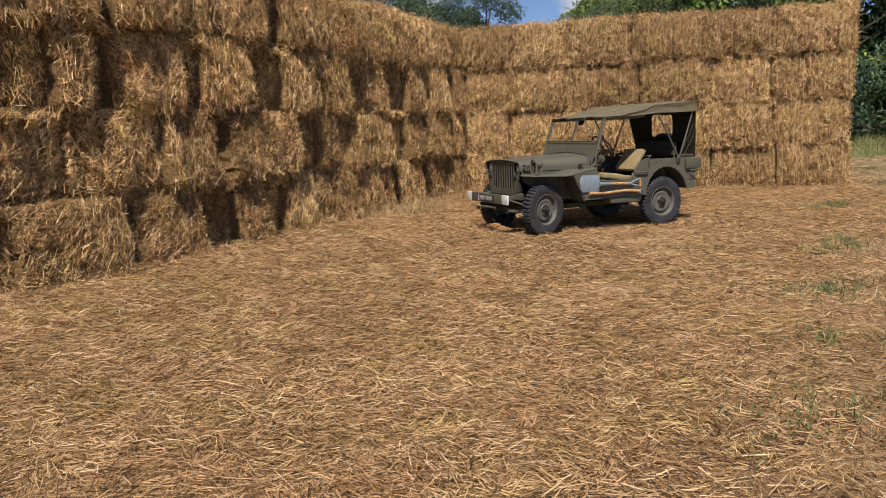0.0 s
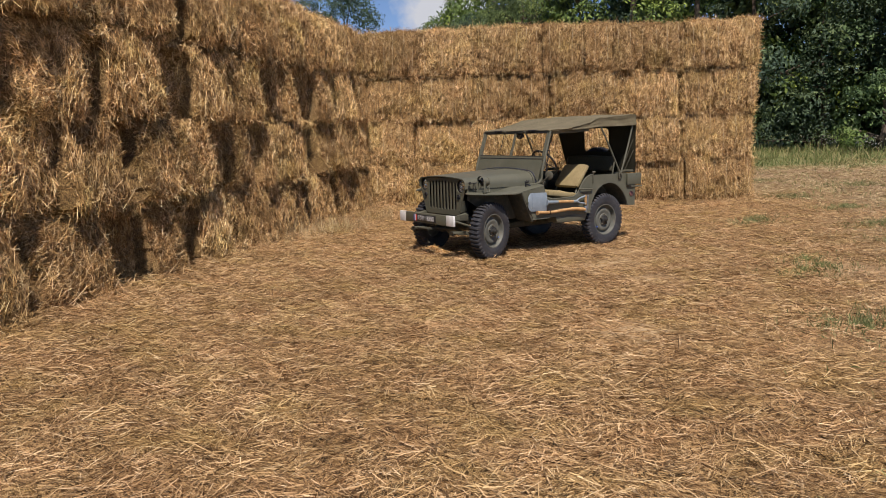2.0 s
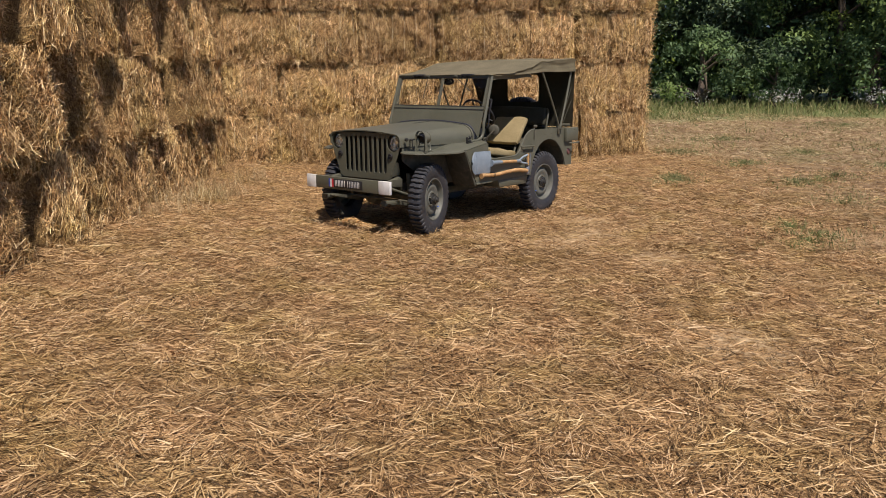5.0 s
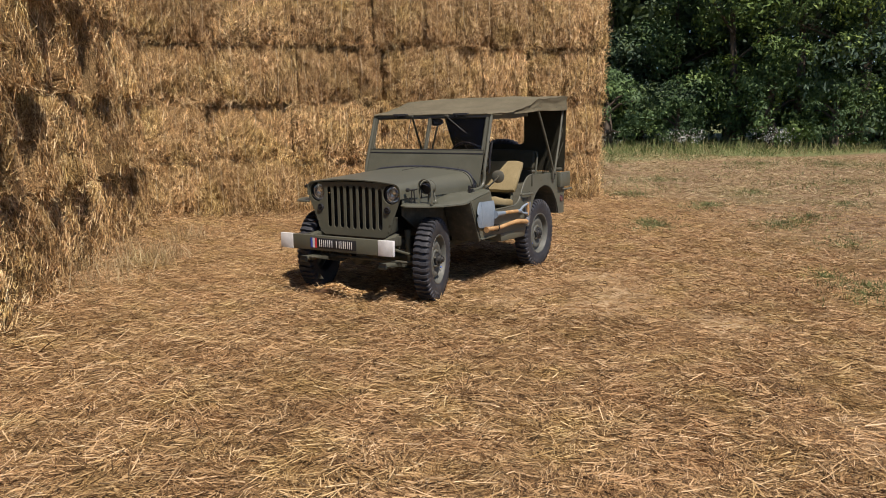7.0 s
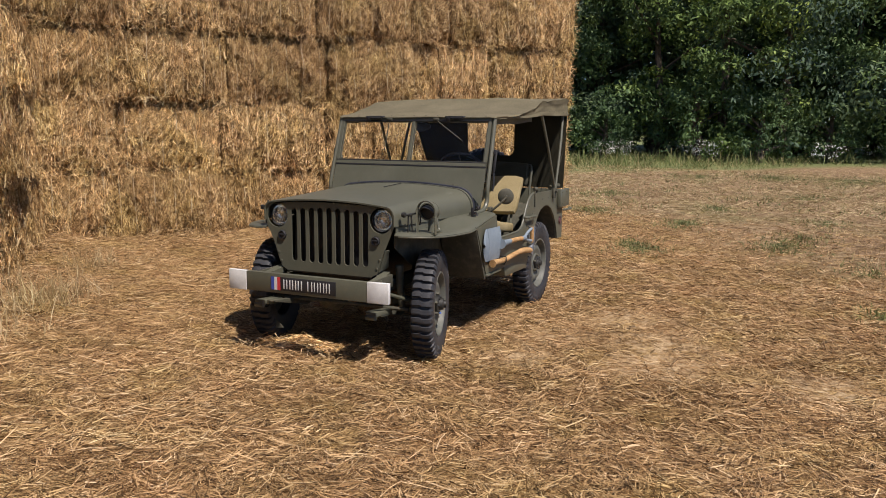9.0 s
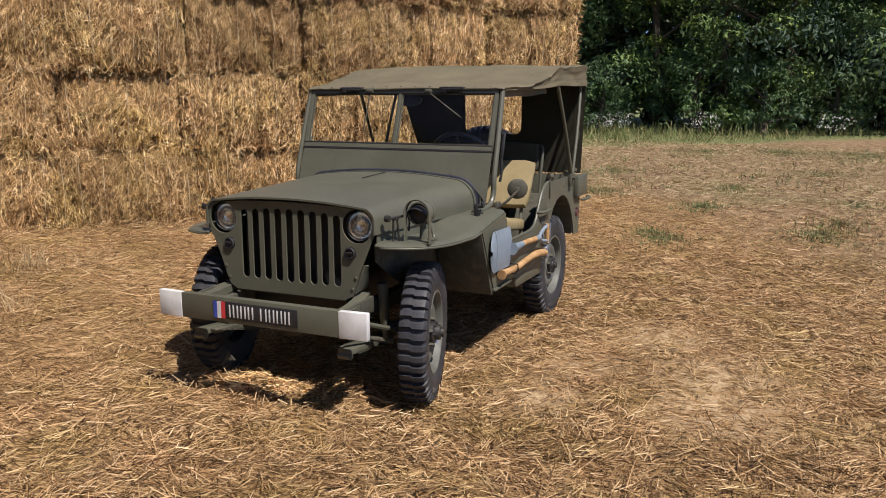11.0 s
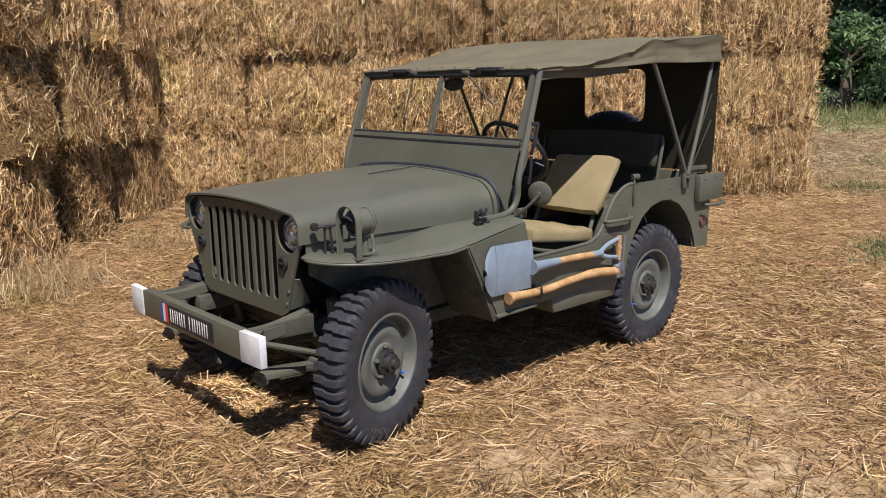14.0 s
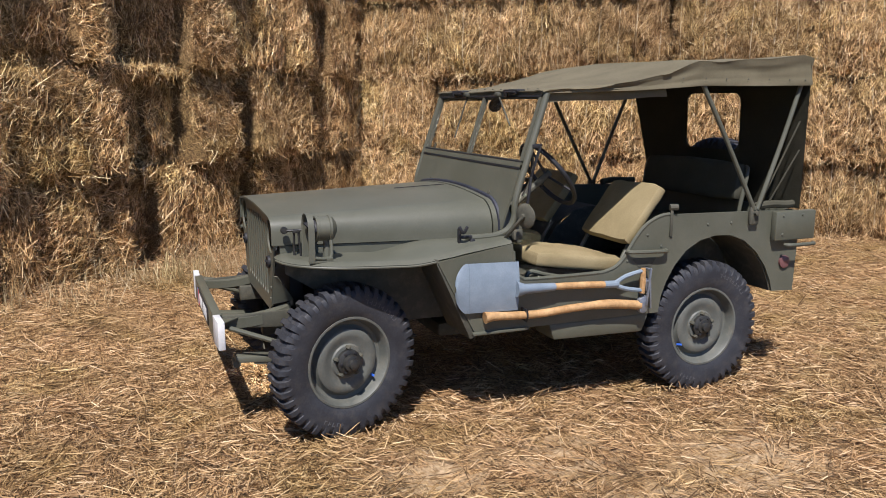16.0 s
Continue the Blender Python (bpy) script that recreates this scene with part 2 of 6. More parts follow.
def fibre_mat(name, dark, mid, light, wall=False):
    """Packed straw between the loose straws: crossing stretched grain at two scales."""
    m, nt, p = base_mat(name)
    sets = [(150, 14, 30, 0.3), (22, 130, 60, -0.5), (120, 20, 90, 1.1)]
    if wall:
        sets = [(38, 38, 240, 0.0), (240, 240, 30, 0.4), (70, 190, 210, 0.8)]
    fac = None
    for sx, sy, sz, a in sets:
        n = noise_node(nt, 1.0, 3.0, 0.65, (sx, sy, sz, a))
        if fac is None:
            fac = n.outputs["Fac"]
        else:
            mx = nt.nodes.new("ShaderNodeMath")
            mx.operation = "MAXIMUM"
            nt.links.new(fac, mx.inputs[0])
            nt.links.new(n.outputs["Fac"], mx.inputs[1])
            fac = mx.outputs[0]
    r = ramp_node(nt, [(0.50, dark), (0.585, mid), (0.70, light)])
    nt.links.new(fac, r.inputs["Fac"])
    big = noise_node(nt, 0.9, 6.0, 0.65)
    g = ramp_node(nt, [(0.30, (0.74, 0.70, 0.64)), (0.5, (1.0, 0.98, 0.95)), (0.70, (1.12, 1.14, 1.14))])
    nt.links.new(big.outputs["Fac"], g.inputs["Fac"])
    col = mix_node(nt, r.outputs["Color"], g.outputs["Color"], 1.0, "MULTIPLY")
    hue = noise_node(nt, 1.9, 4.0, 0.6)
    hr = ramp_node(nt, [(0.32, (0.97, 1.0, 0.86)), (0.5, (1.0, 1.0, 1.0)), (0.68, (1.02, 0.97, 0.96))])
    nt.links.new(hue.outputs["Fac"], hr.inputs["Fac"])
    col = mix_node(nt, col, hr.outputs["Color"], 1.0, "MULTIPLY")
    if wall:
        col = mix_node(nt, col, own_tone(nt), 1.0, "MULTIPLY")
    nt.links.new(col, p.inputs["Base Color"])
    p.inputs["Roughness"].default_value, p.inputs["Specular IOR Level"].default_value = 0.85, 0.2
    bump_from(nt, p, fac, 0.9, 0.02)
    return m


BALE = fibre_mat("packed_straw", (0.045, 0.026, 0.012), (0.286, 0.186, 0.084), (0.65, 0.472, 0.235), True)


BARE = [(0.87, -1.27, 0.30), (0.25, -1.22, 0.26), (0.88, -2.03, 0.42), (0.38, -2.10, 0.42), (-1.65, -4.48, 0.40), (2.1, -4.3, 0.55), (1.6, -1.7, 0.40), (0.2, -3.1, 0.40)]


def ground_mat():
    """Straw litter with a few worn patches of pale dry soil."""
    m = fibre_mat("straw_litter", (0.100, 0.058, 0.026), (0.40, 0.252, 0.114), (0.62, 0.440, 0.215))
    nt, p = m.node_tree, m.node_tree.nodes["Principled BSDF"]
    old = p.inputs["Base Color"].links[0].from_socket
    tc, fac = nt.nodes.new("ShaderNodeTexCoord"), None
    for x, y, r in BARE:
        d = nt.nodes.new("ShaderNodeVectorMath")
        d.operation = "DISTANCE"
        nt.links.new(tc.outputs["Object"], d.inputs[0])
        d.inputs[1].default_value = (x, y, 0)
        k = nt.nodes.new("ShaderNodeMapRange")
        k.inputs["From Min"].default_value, k.inputs["From Max"].default_value = r * 1.3, r * 0.2
        nt.links.new(d.outputs["Value"], k.inputs["Value"])
        if fac is None:
            fac = k.outputs["Result"]
        else:
            mx = nt.nodes.new("ShaderNodeMath")
            mx.operation = "MAXIMUM"
            nt.links.new(fac, mx.inputs[0])
            nt.links.new(k.outputs["Result"], mx.inputs[1])
            fac = mx.outputs[0]
    n = noise_node(nt, 9.0, 5.0, 0.65)
    nr = ramp_node(nt, [(0.41, (0, 0, 0)), (0.56, (1, 1, 1))])
    nt.links.new(n.outputs["Fac"], nr.inputs["Fac"])
    mul = nt.nodes.new("ShaderNodeMath")
    mul.operation = "MULTIPLY"
    nt.links.new(fac, mul.inputs[0])
    nt.links.new(nr.outputs["Color"], mul.inputs[1])
    fine = noise_node(nt, 34.0, 7.0, 0.72)
    soil = ramp_node(nt, [(0.36, (0.29, 0.190, 0.095)), (0.5, (0.52, 0.370, 0.205)), (0.64, (0.68, 0.52, 0.32))])
    nt.links.new(fine.outputs["Fac"], soil.inputs["Fac"])
    col = mix_node(nt, old, soil.outputs["Color"], mul.outputs[0])
    # mown field beside the straw floor: paler, greyer, with green growth
    dot = nt.nodes.new("ShaderNodeVectorMath")
    dot.operation = "DOT_PRODUCT"
    nt.links.new(tc.outputs["Object"], dot.inputs[0])
    dot.inputs[1].default_value = (-0.565, 0.825, 0)
    wig = noise_node(nt, 0.8, 4.0, 0.6)
    s1 = nt.nodes.new("ShaderNodeMath")
    s1.operation = "MULTIPLY_ADD"
    s1.inputs[1].default_value, s1.inputs[2].default_value = 2.4, -1.2
    nt.links.new(wig.outputs["Fac"], s1.inputs[0])
    s2 = nt.nodes.new("ShaderNodeMath")
    s2.operation = "ADD"
    nt.links.new(dot.outputs["Value"], s2.inputs[0])
    nt.links.new(s1.outputs[0], s2.inputs[1])
    k1 = nt.nodes.new("ShaderNodeMapRange")
    k1.inputs["From Min"].default_value, k1.inputs["From Max"].default_value = -3.9, -6.2
    nt.links.new(s2.outputs[0], k1.inputs["Value"])
    sep = nt.nodes.new("ShaderNodeSeparateXYZ")
    nt.links.new(tc.outputs["Object"], sep.inputs[0])
    k2 = nt.nodes.new("ShaderNodeMapRange")
    k2.inputs["From Min"].default_value, k2.inputs["From Max"].default_value = 7.5, 12.0
    nt.links.new(sep.outputs["X"], k2.inputs["Value"])
    mx = nt.nodes.new("ShaderNodeMath")
    mx.operation = "MAXIMUM"
    nt.links.new(k1.outputs["Result"], mx.inputs[0])
    nt.links.new(k2.outputs["Result"], mx.inputs[1])
    dry, patch = noise_node(nt, 7.0, 6.0, 0.7), noise_node(nt, 0.30, 5.0, 0.6)
    dr = ramp_node(nt, [(0.32, (0.085, 0.050, 0.028)), (0.5, (0.24, 0.158, 0.086)), (0.68, (0.42, 0.31, 0.19))])
    nt.links.new(dry.outputs["Fac"], dr.inputs["Fac"])
    pr = ramp_node(nt, [(0.52, (0, 0, 0)), (0.72, (0.5, 0.5, 0.5))])
    nt.links.new(patch.outputs["Fac"], pr.inputs["Fac"])
    field = mix_node(nt, dr.outputs["Color"], (0.17, 0.185, 0.075), pr.outputs["Color"])
    # strip of unmown grass before the trees
    k3 = nt.nodes.new("ShaderNodeMapRange")
    k3.inputs["From Min"].default_value, k3.inputs["From Max"].default_value = 22.5, 24.5
    s3 = nt.nodes.new("ShaderNodeMath")
    s3.operation = "ADD"
    dot3 = nt.nodes.new("ShaderNodeVectorMath")
    dot3.operation = "DOT_PRODUCT"
    nt.links.new(tc.outputs["Object"], dot3.inputs[0])
    dot3.inputs[1].default_value = (1.0, 0.9, 0)
    nt.links.new(dot3.outputs["Value"], s3.inputs[0])
    nt.links.new(s1.outputs[0], s3.inputs[1])
    nt.links.new(s3.outputs[0], k3.inputs["Value"])
    field = mix_node(nt, field, (0.16, 0.18, 0.07), k3.outputs["Result"])
    nt.links.new(mix_node(nt, col, field, mx.outputs[0]), p.inputs["Base Color"])
    return m


GROUND = ground_mat()


def leaf_mat(name, stops):
    m, nt, p = base_mat(name)
    geo, info = nt.nodes.new("ShaderNodeNewGeometry"), nt.nodes.new("ShaderNodeObjectInfo")
    r = ramp_node(nt, stops)
    nt.links.new(geo.outputs["Random Per Island"], r.inputs["Fac"])
    v = ramp_node(nt, [(0.0, (0.74, 0.80, 0.90)), (0.5, (1.0, 1.0, 1.0)), (1.0, (1.42, 1.30, 0.85))])
    nt.links.new(info.outputs["Random"], v.inputs["Fac"])
    c = mix_node(nt, r.outputs["Color"], v.outputs["Color"], 1.0, "MULTIPLY")
    n = noise_node(nt, 0.45, 3.0, 0.6)
    h = ramp_node(nt, [(0.36, (0.62, 0.68, 0.76)), (0.52, (1.0, 1.03, 1.0)), (0.66, (1.65, 1.50, 1.0))])
    nt.links.new(n.outputs["Fac"], h.inputs["Fac"])
    c = mix_node(nt, c, h.outputs["Color"], 1.0, "MULTIPLY")
    nt.links.new(c, p.inputs["Base Color"])
    p.inputs["Roughness"].default_value, p.inputs["Specular IOR Level"].default_value = 0.6, 0.22
    tr = nt.nodes.new("ShaderNodeBsdfTranslucent")
    nt.links.new(c, tr.inputs["Color"])
    ms = nt.nodes.new("ShaderNodeMixShader")
    ms.inputs[0].default_value = 0.25
    out = nt.nodes["Material Output"]
    nt.links.new(p.outputs[0], ms.inputs[1])
    nt.links.new(tr.outputs[0], ms.inputs[2])
    nt.links.new(ms.outputs[0], out.inputs["Surface"])
    return m


LEAF = leaf_mat("leaves", [(0.0, (0.066, 0.108, 0.048)), (0.5, (0.115, 0.182, 0.073)), (0.85, (0.152, 0.230, 0.090)), (1.0, (0.188, 0.270, 0.105))])
# darker, bluer leaves for dark trees; shade of the back row put into colour
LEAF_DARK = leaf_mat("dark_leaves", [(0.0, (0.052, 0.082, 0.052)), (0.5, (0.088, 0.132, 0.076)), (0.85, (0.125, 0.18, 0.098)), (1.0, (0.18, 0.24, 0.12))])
BARK = surface("bark", (0.06, 0.045, 0.03), (0.12, 0.09, 0.065), 0.9, 0.0, 6.0, 40.0, 0.6, 0.02, grain=1.0)

# ---- shape helpers ----


def finish(me, material, smooth=35):
    me.materials.append(material)
    me.polygons.foreach_set("use_smooth", np.ones(len(me.polygons), dtype=bool))
    if smooth:
        me.set_sharp_from_angle(angle=radians(smooth))
    me.update()
    return me


def part(name, bm, material, parent=None, label="", kind="", smooth=35):
    me = bpy.data.meshes.new(name)
    bmesh.ops.recalc_face_normals(bm, faces=bm.faces[:])
    bm.to_mesh(me)
    bm.free()
    ob = new(name, finish(me, material, smooth))
    ob.parent = parent
    if label or kind:
        tagged(ob, label, kind=kind)
    return ob


def thing(name, label, category, group="", at=(0, 0, 0)):
    ob = new(name)
    ob.empty_display_size = 0.1
    ob.location = at
    return tagged(ob, label, category, group)


def bevel(bm, r, seg=2, angle=25):
    if r > 0:
        es = [e for e in bm.edges if len(e.link_faces) == 2 and e.calc_face_angle(0) > radians(angle)]
        bmesh.ops.bevel(bm, geom=es, offset=r, segments=seg, profile=0.5, affect="EDGES", clamp_overlap=True)
    return bm


def box(lo, hi, r=0.004, seg=2):
    bm = bmesh.new()
    bmesh.ops.create_cube(bm, size=1)
    for v in bm.verts:
        v.co = Vector([lo[i] + (v.co[i] + 0.5) * (hi[i] - lo[i]) for i in range(3)])
    return bevel(bm, r, seg)


def obox(size, m, r=0.004, seg=2):
    """A bevelled box of that size at the pose m."""
    bm = box([-s / 2 for s in size], [s / 2 for s in size], r, seg)
    bmesh.ops.transform(bm, matrix=m, verts=bm.verts)
    return bm


def prism(poly, axis, a, b, r=0.003, seg=2):
    """A flat outline drawn out along an axis from a to b; the outline lies in the other two axes, in xyz order."""
    bm = bmesh.new()
    k = "xyz".index(axis)

    def at(p, d):
        c = list(p)
        c.insert(k, d)
        return c

    lo = [bm.verts.new(at(p, a)) for p in poly]
    hi = [bm.verts.new(at(p, b)) for p in poly]
    bm.faces.new(lo)
    bm.faces.new(hi[::-1])
    n = len(poly)
    for i in range(n):
        bm.faces.new((lo[i], lo[(i + 1) % n], hi[(i + 1) % n], hi[i]))
    bmesh.ops.recalc_face_normals(bm, faces=bm.faces[:])
    return bevel(bm, r, seg)


def tube(points, r, seg=10, closed=False, taper=None):
    """A round bar along points."""
    pts = [Vector(p) for p in points]
    bm = bmesh.new()
    rings, side = [], None
    n = len(pts)
    for i, p in enumerate(pts):
        a, b = (pts[i - 1], pts[(i + 1) % n]) if closed else (pts[max(i - 1, 0)], pts[min(i + 1, n - 1)])
        t = (b - a).normalized()
        if side is None:
            side = t.orthogonal().normalized()
        side = (side - t * side.dot(t)).normalized()
        up = t.cross(side)
        rad = taper[i] if taper else r
        rings.append([bm.verts.new(p + (side * math.cos(w) + up * math.sin(w)) * rad) for w in (2 * math.pi * k / seg for k in range(seg))])
    pairs = list(zip(rings, rings[1:])) + ([(rings[-1], rings[0])] if closed else [])
    for a, b in pairs:
        for k in range(seg):
            bm.faces.new((a[k], a[(k + 1) % seg], b[(k + 1) % seg], b[k]))
    if not closed:
        bm.faces.new(rings[0][::-1])
        bm.faces.new(rings[-1])
    return bm


def arc(points, k=6):
    """A smooth line through points (Catmull-Rom)."""
    p = [Vector(q) for q in points]
    p = [p[0]] + p + [p[-1]]
    out = []
    for a, b, c, d in zip(p, p[1:], p[2:], p[3:]):
        for i in range(k):
            t = i / k
            out.append(0.5 * (2 * b + (c - a) * t + (2 * a - 5 * b + 4 * c - d) * t * t + (3 * b - a - 3 * c + d) * t**3))
    out.append(p[-1])
    return out


def lathe(profile, seg=40, m=None, closed=False):
    """A turned body: (radius, height) about z, then set at the pose m."""
    bm = bmesh.new()
    rings = [[bm.verts.new((r * math.cos(2 * math.pi * k / seg), r * math.sin(2 * math.pi * k / seg), h)) for k in range(seg)] for r, h in profile]
    pairs = list(zip(rings, rings[1:])) + ([(rings[-1], rings[0])] if closed else [])
    for a, b in pairs:
        for k in range(seg):
            bm.faces.new((a[k], a[(k + 1) % seg], b[(k + 1) % seg], b[k]))
    bmesh.ops.remove_doubles(bm, verts=bm.verts, dist=1e-5)
    if m is not None:
        bmesh.ops.transform(bm, matrix=m, verts=bm.verts)
    return bm


def sheet(nu, nv, fn, thick=0.0, cloth=False):
    """A curved sheet: fn(u, v) for u, v in 0..1, made solid when thick; cloth keeps tight folds from spreading at the corners."""
    bm = bmesh.new()
    g = [[bm.verts.new(fn(i / nu, j / nv)) for j in range(nv + 1)] for i in range(nu + 1)]
    for i in range(nu):
        for j in range(nv):
            bm.faces.new((g[i][j], g[i + 1][j], g[i + 1][j + 1], g[i][j + 1]))
    if thick:
        bmesh.ops.recalc_face_normals(bm, faces=bm.faces[:])
        if cloth:
            bm.normal_update()
            back = {v: bm.verts.new(v.co - v.normal * thick) for row in g for v in row}
            rim = [e for e in bm.edges if len(e.link_faces) == 1]
            for f in bm.faces[:]:
                bm.faces.new([back[v] for v in reversed(f.verts)])
            for e in rim:
                a, b = e.verts
                bm.faces.new((a, b, back[b], back[a]))
        else:
            bmesh.ops.solidify(bm, geom=bm.faces[:], thickness=thick)
    return bm


def join(*bms):
    """Several shapes of one part in one mesh."""
    out = bmesh.new()
    for b in bms:
        me = bpy.data.meshes.new("tmp")
        b.to_mesh(me)
        b.free()
        out.from_mesh(me)
        bpy.data.meshes.remove(me)
    return out


def raw_mesh(name, verts, faces_quad, material, smooth=0):
    me = bpy.data.meshes.new(name)
    v = np.asarray(verts, dtype=np.float32).reshape(-1, 3)
    q = np.asarray(faces_quad, dtype=np.int32).reshape(-1, 4)
    me.vertices.add(len(v))
    me.vertices.foreach_set("co", v.ravel())
    me.loops.add(q.size)
    me.loops.foreach_set("vertex_index", q.ravel())
    me.polygons.add(len(q))
    me.polygons.foreach_set("loop_start", np.arange(0, q.size, 4, dtype=np.int32))
    me.polygons.foreach_set("loop_total", np.full(len(q), 4, dtype=np.int32))
    me.update(calc_edges=True)
    me.materials.append(material)
    if smooth:
        me.polygons.foreach_set("use_smooth", np.ones(len(q), dtype=bool))
    me.validate()
    return me


def unit(a):
    return a / np.maximum(np.linalg.norm(a, axis=-1, keepdims=True), 1e-9)


def straws(P, D, N, L, W, bend, rng):
    """Ribbons: middle P, run D, facing N, length L, width W, bent by bend towards N at the middle. Verts and quads."""
    D, N = unit(D), unit(N)
    S = unit(np.cross(D, N))
    tilt = rng.uniform(-1.2, 1.2, (len(P), 1))
    S = unit(S * np.cos(tilt) + N * np.sin(tilt)) * (W[:, None] / 2)
    h = D * (L[:, None] / 2)
    mid = P + N * bend[:, None]
    st = [P - h, mid, P + h]
    V = np.stack([st[0] - S * 0.7, st[0] + S * 0.7, st[1] - S, st[1] + S, st[2] - S * 0.6, st[2] + S * 0.6], 1)
    b = np.arange(len(P))[:, None] * 6
    Q = np.concatenate([b + [0, 1, 3, 2], b + [2, 3, 5, 4]], 1).reshape(-1, 4)
    return V.reshape(-1, 3), Q


def sticks(P, D, N, L, W, rng):
    """Straight flat straws, one quad each."""
    D, N = unit(D), unit(N)
    S = unit(np.cross(D, N))
    tilt = rng.uniform(-1.25, 1.25, (len(P), 1))
    S = unit(S * np.cos(tilt) + N * np.sin(tilt)) * (W[:, None] / 2)
    h = D * (L[:, None] / 2)
    V = np.stack([P - h - S * 0.8, P - h + S * 0.8, P + h + S * 0.6, P + h - S * 0.6], 1)
    Q = np.arange(len(P) * 4).reshape(-1, 4)
    return V.reshape(-1, 3), Q

# ---- ground ----
CORNER = np.array([1.93, 5.52])
UL, NL = np.array([-0.749, -0.663]), np.array([0.663, -0.749])
UB, NB = np.array([0.7617, -0.648]), np.array([-0.648, -0.7617])
LEFT_LEN, BACK_LEN = 11.7, 7.66
BALE_H = 0.885


def wob(x, y, scale, seed):
    """Smooth unevenness between about -1 and 1."""
    r = np.random.RandomState(seed)
    out = 0
    for i in range(7):
        a, ph, k = r.uniform(0, 2 * np.pi), r.uniform(0, 2 * np.pi), r.uniform(0.6, 1.9) / scale
        out = out + np.sin((x * np.cos(a) + y * np.sin(a)) * k * 2 * np.pi + ph)
    return out / 3.6


def height(x, y):
    p = np.stack([x - CORNER[0], y - CORNER[1]], -1)
    sl, dl, sb, db = p @ UL, p @ NL, p @ UB, p @ NB
    on_l = 1 / (1 + np.exp(-(LEFT_LEN + 1 - sl) * 2)) / (1 + np.exp(-(sl + 2) * 2))
    on_b = 1 / (1 + np.exp(-(BACK_LEN + 0.5 - sb) * 3)) / (1 + np.exp(-(sb + 2) * 2))
    z = 0.13 * np.exp(-((np.maximum(dl, 0) / 1.7) ** 2)) * on_l
    z = np.maximum(z, 0.10 * np.exp(-((np.maximum(db, 0) / 1.6) ** 2)) * on_b)
    far = np.sqrt((x - 1) ** 2 + y**2)
    near = np.exp(-((far / 16) ** 2))
    z = z + (0.014 * wob(x, y, 1.6, 3) + 0.010 * wob(x, y, 0.55, 4) + 0.009 * wob(x, y, 0.24, 6)) * near
    z = z - 0.060 * np.exp(-(((x - 1.2) / 2.2) ** 2 + ((y + 0.1) / 1.6) ** 2))
    z = z + 0.05 * np.clip((far - 4) / 4, 0, 1) + 0.010 * np.clip(far - 14, 0, 40) + 0.05 * wob(x, y, 9.0, 5) * np.clip((far - 9) / 8, 0, 1)
    return z


def axis_steps(lo, hi, step, reach):
    mid = np.arange(lo, hi + 1e-6, step)
    grow = np.cumsum(step * 1.22 ** np.arange(1, 60))
    grow = grow[grow < reach]
    return np.concatenate([lo - grow[::-1], mid, hi + grow])


xs, ys = axis_steps(-9, 11, 0.085, 2600), axis_steps(-10.5, 6.5, 0.085, 2600)
gx, gy = np.meshgrid(xs, ys, indexing="ij")
gz = height(gx, gy)
idx = np.arange(gx.size).reshape(gx.shape)
quads = np.stack([idx[:-1, :-1], idx[1:, :-1], idx[1:, 1:], idx[:-1, 1:]], -1)
ground = new("ground", raw_mesh("ground", np.stack([gx, gy, gz], -1), quads, GROUND, 1))
tagged(ground, "flat field strewn with golden trampled straw and dry stubble", "ground", kind="structure")


def border(x, y):
    """Above 0 on the swept straw floor, below 0 on the stubble field beside it."""
    a, b = np.array([-2.9, -7.9]), np.array([2.1, -3.6])
    n = np.array([-(b - a)[1], (b - a)[0]])
    n = n / np.linalg.norm(n)
    d1 = (x - a[0]) * n[0] + (y - a[1]) * n[1]
    c = np.array([8.2, -0.3])
    n2 = np.array([-(c - b)[1], (c - b)[0]])
    n2 = n2 / np.linalg.norm(n2)
    d2 = (x - b[0]) * n2[0] + (y - b[1]) * n2[1]
    d3 = 8.6 - x
    return np.minimum(np.where(x < b[0], d1, d2), d3) + 0.45 * wob(x, y, 2.0, 8)


def open_floor(x, y, gap=-0.05):
    p = np.stack([x - CORNER[0], y - CORNER[1]], -1)
    sl, dl, sb, db = p @ UL, p @ NL, p @ UB, p @ NB
    return ~(((dl < gap) & (dl > -2.5) & (sl < LEFT_LEN) & (sl > -2)) | ((db < gap) & (db > -2.5) & (sb < BACK_LEN) & (sb > -2)))


def near_line(x, y, pts):
    d = np.full(x.shape, 1e9)
    for (ax, ay), (bx, by) in zip(pts, pts[1:]):
        t = np.clip(((x - ax) * (bx - ax) + (y - ay) * (by - ay)) / ((bx - ax) ** 2 + (by - ay) ** 2), 0, 1)
        d = np.minimum(d, np.hypot(x - ax - t * (bx - ax), y - ay - t * (by - ay)))
    return d


rng = np.random.RandomState(11)


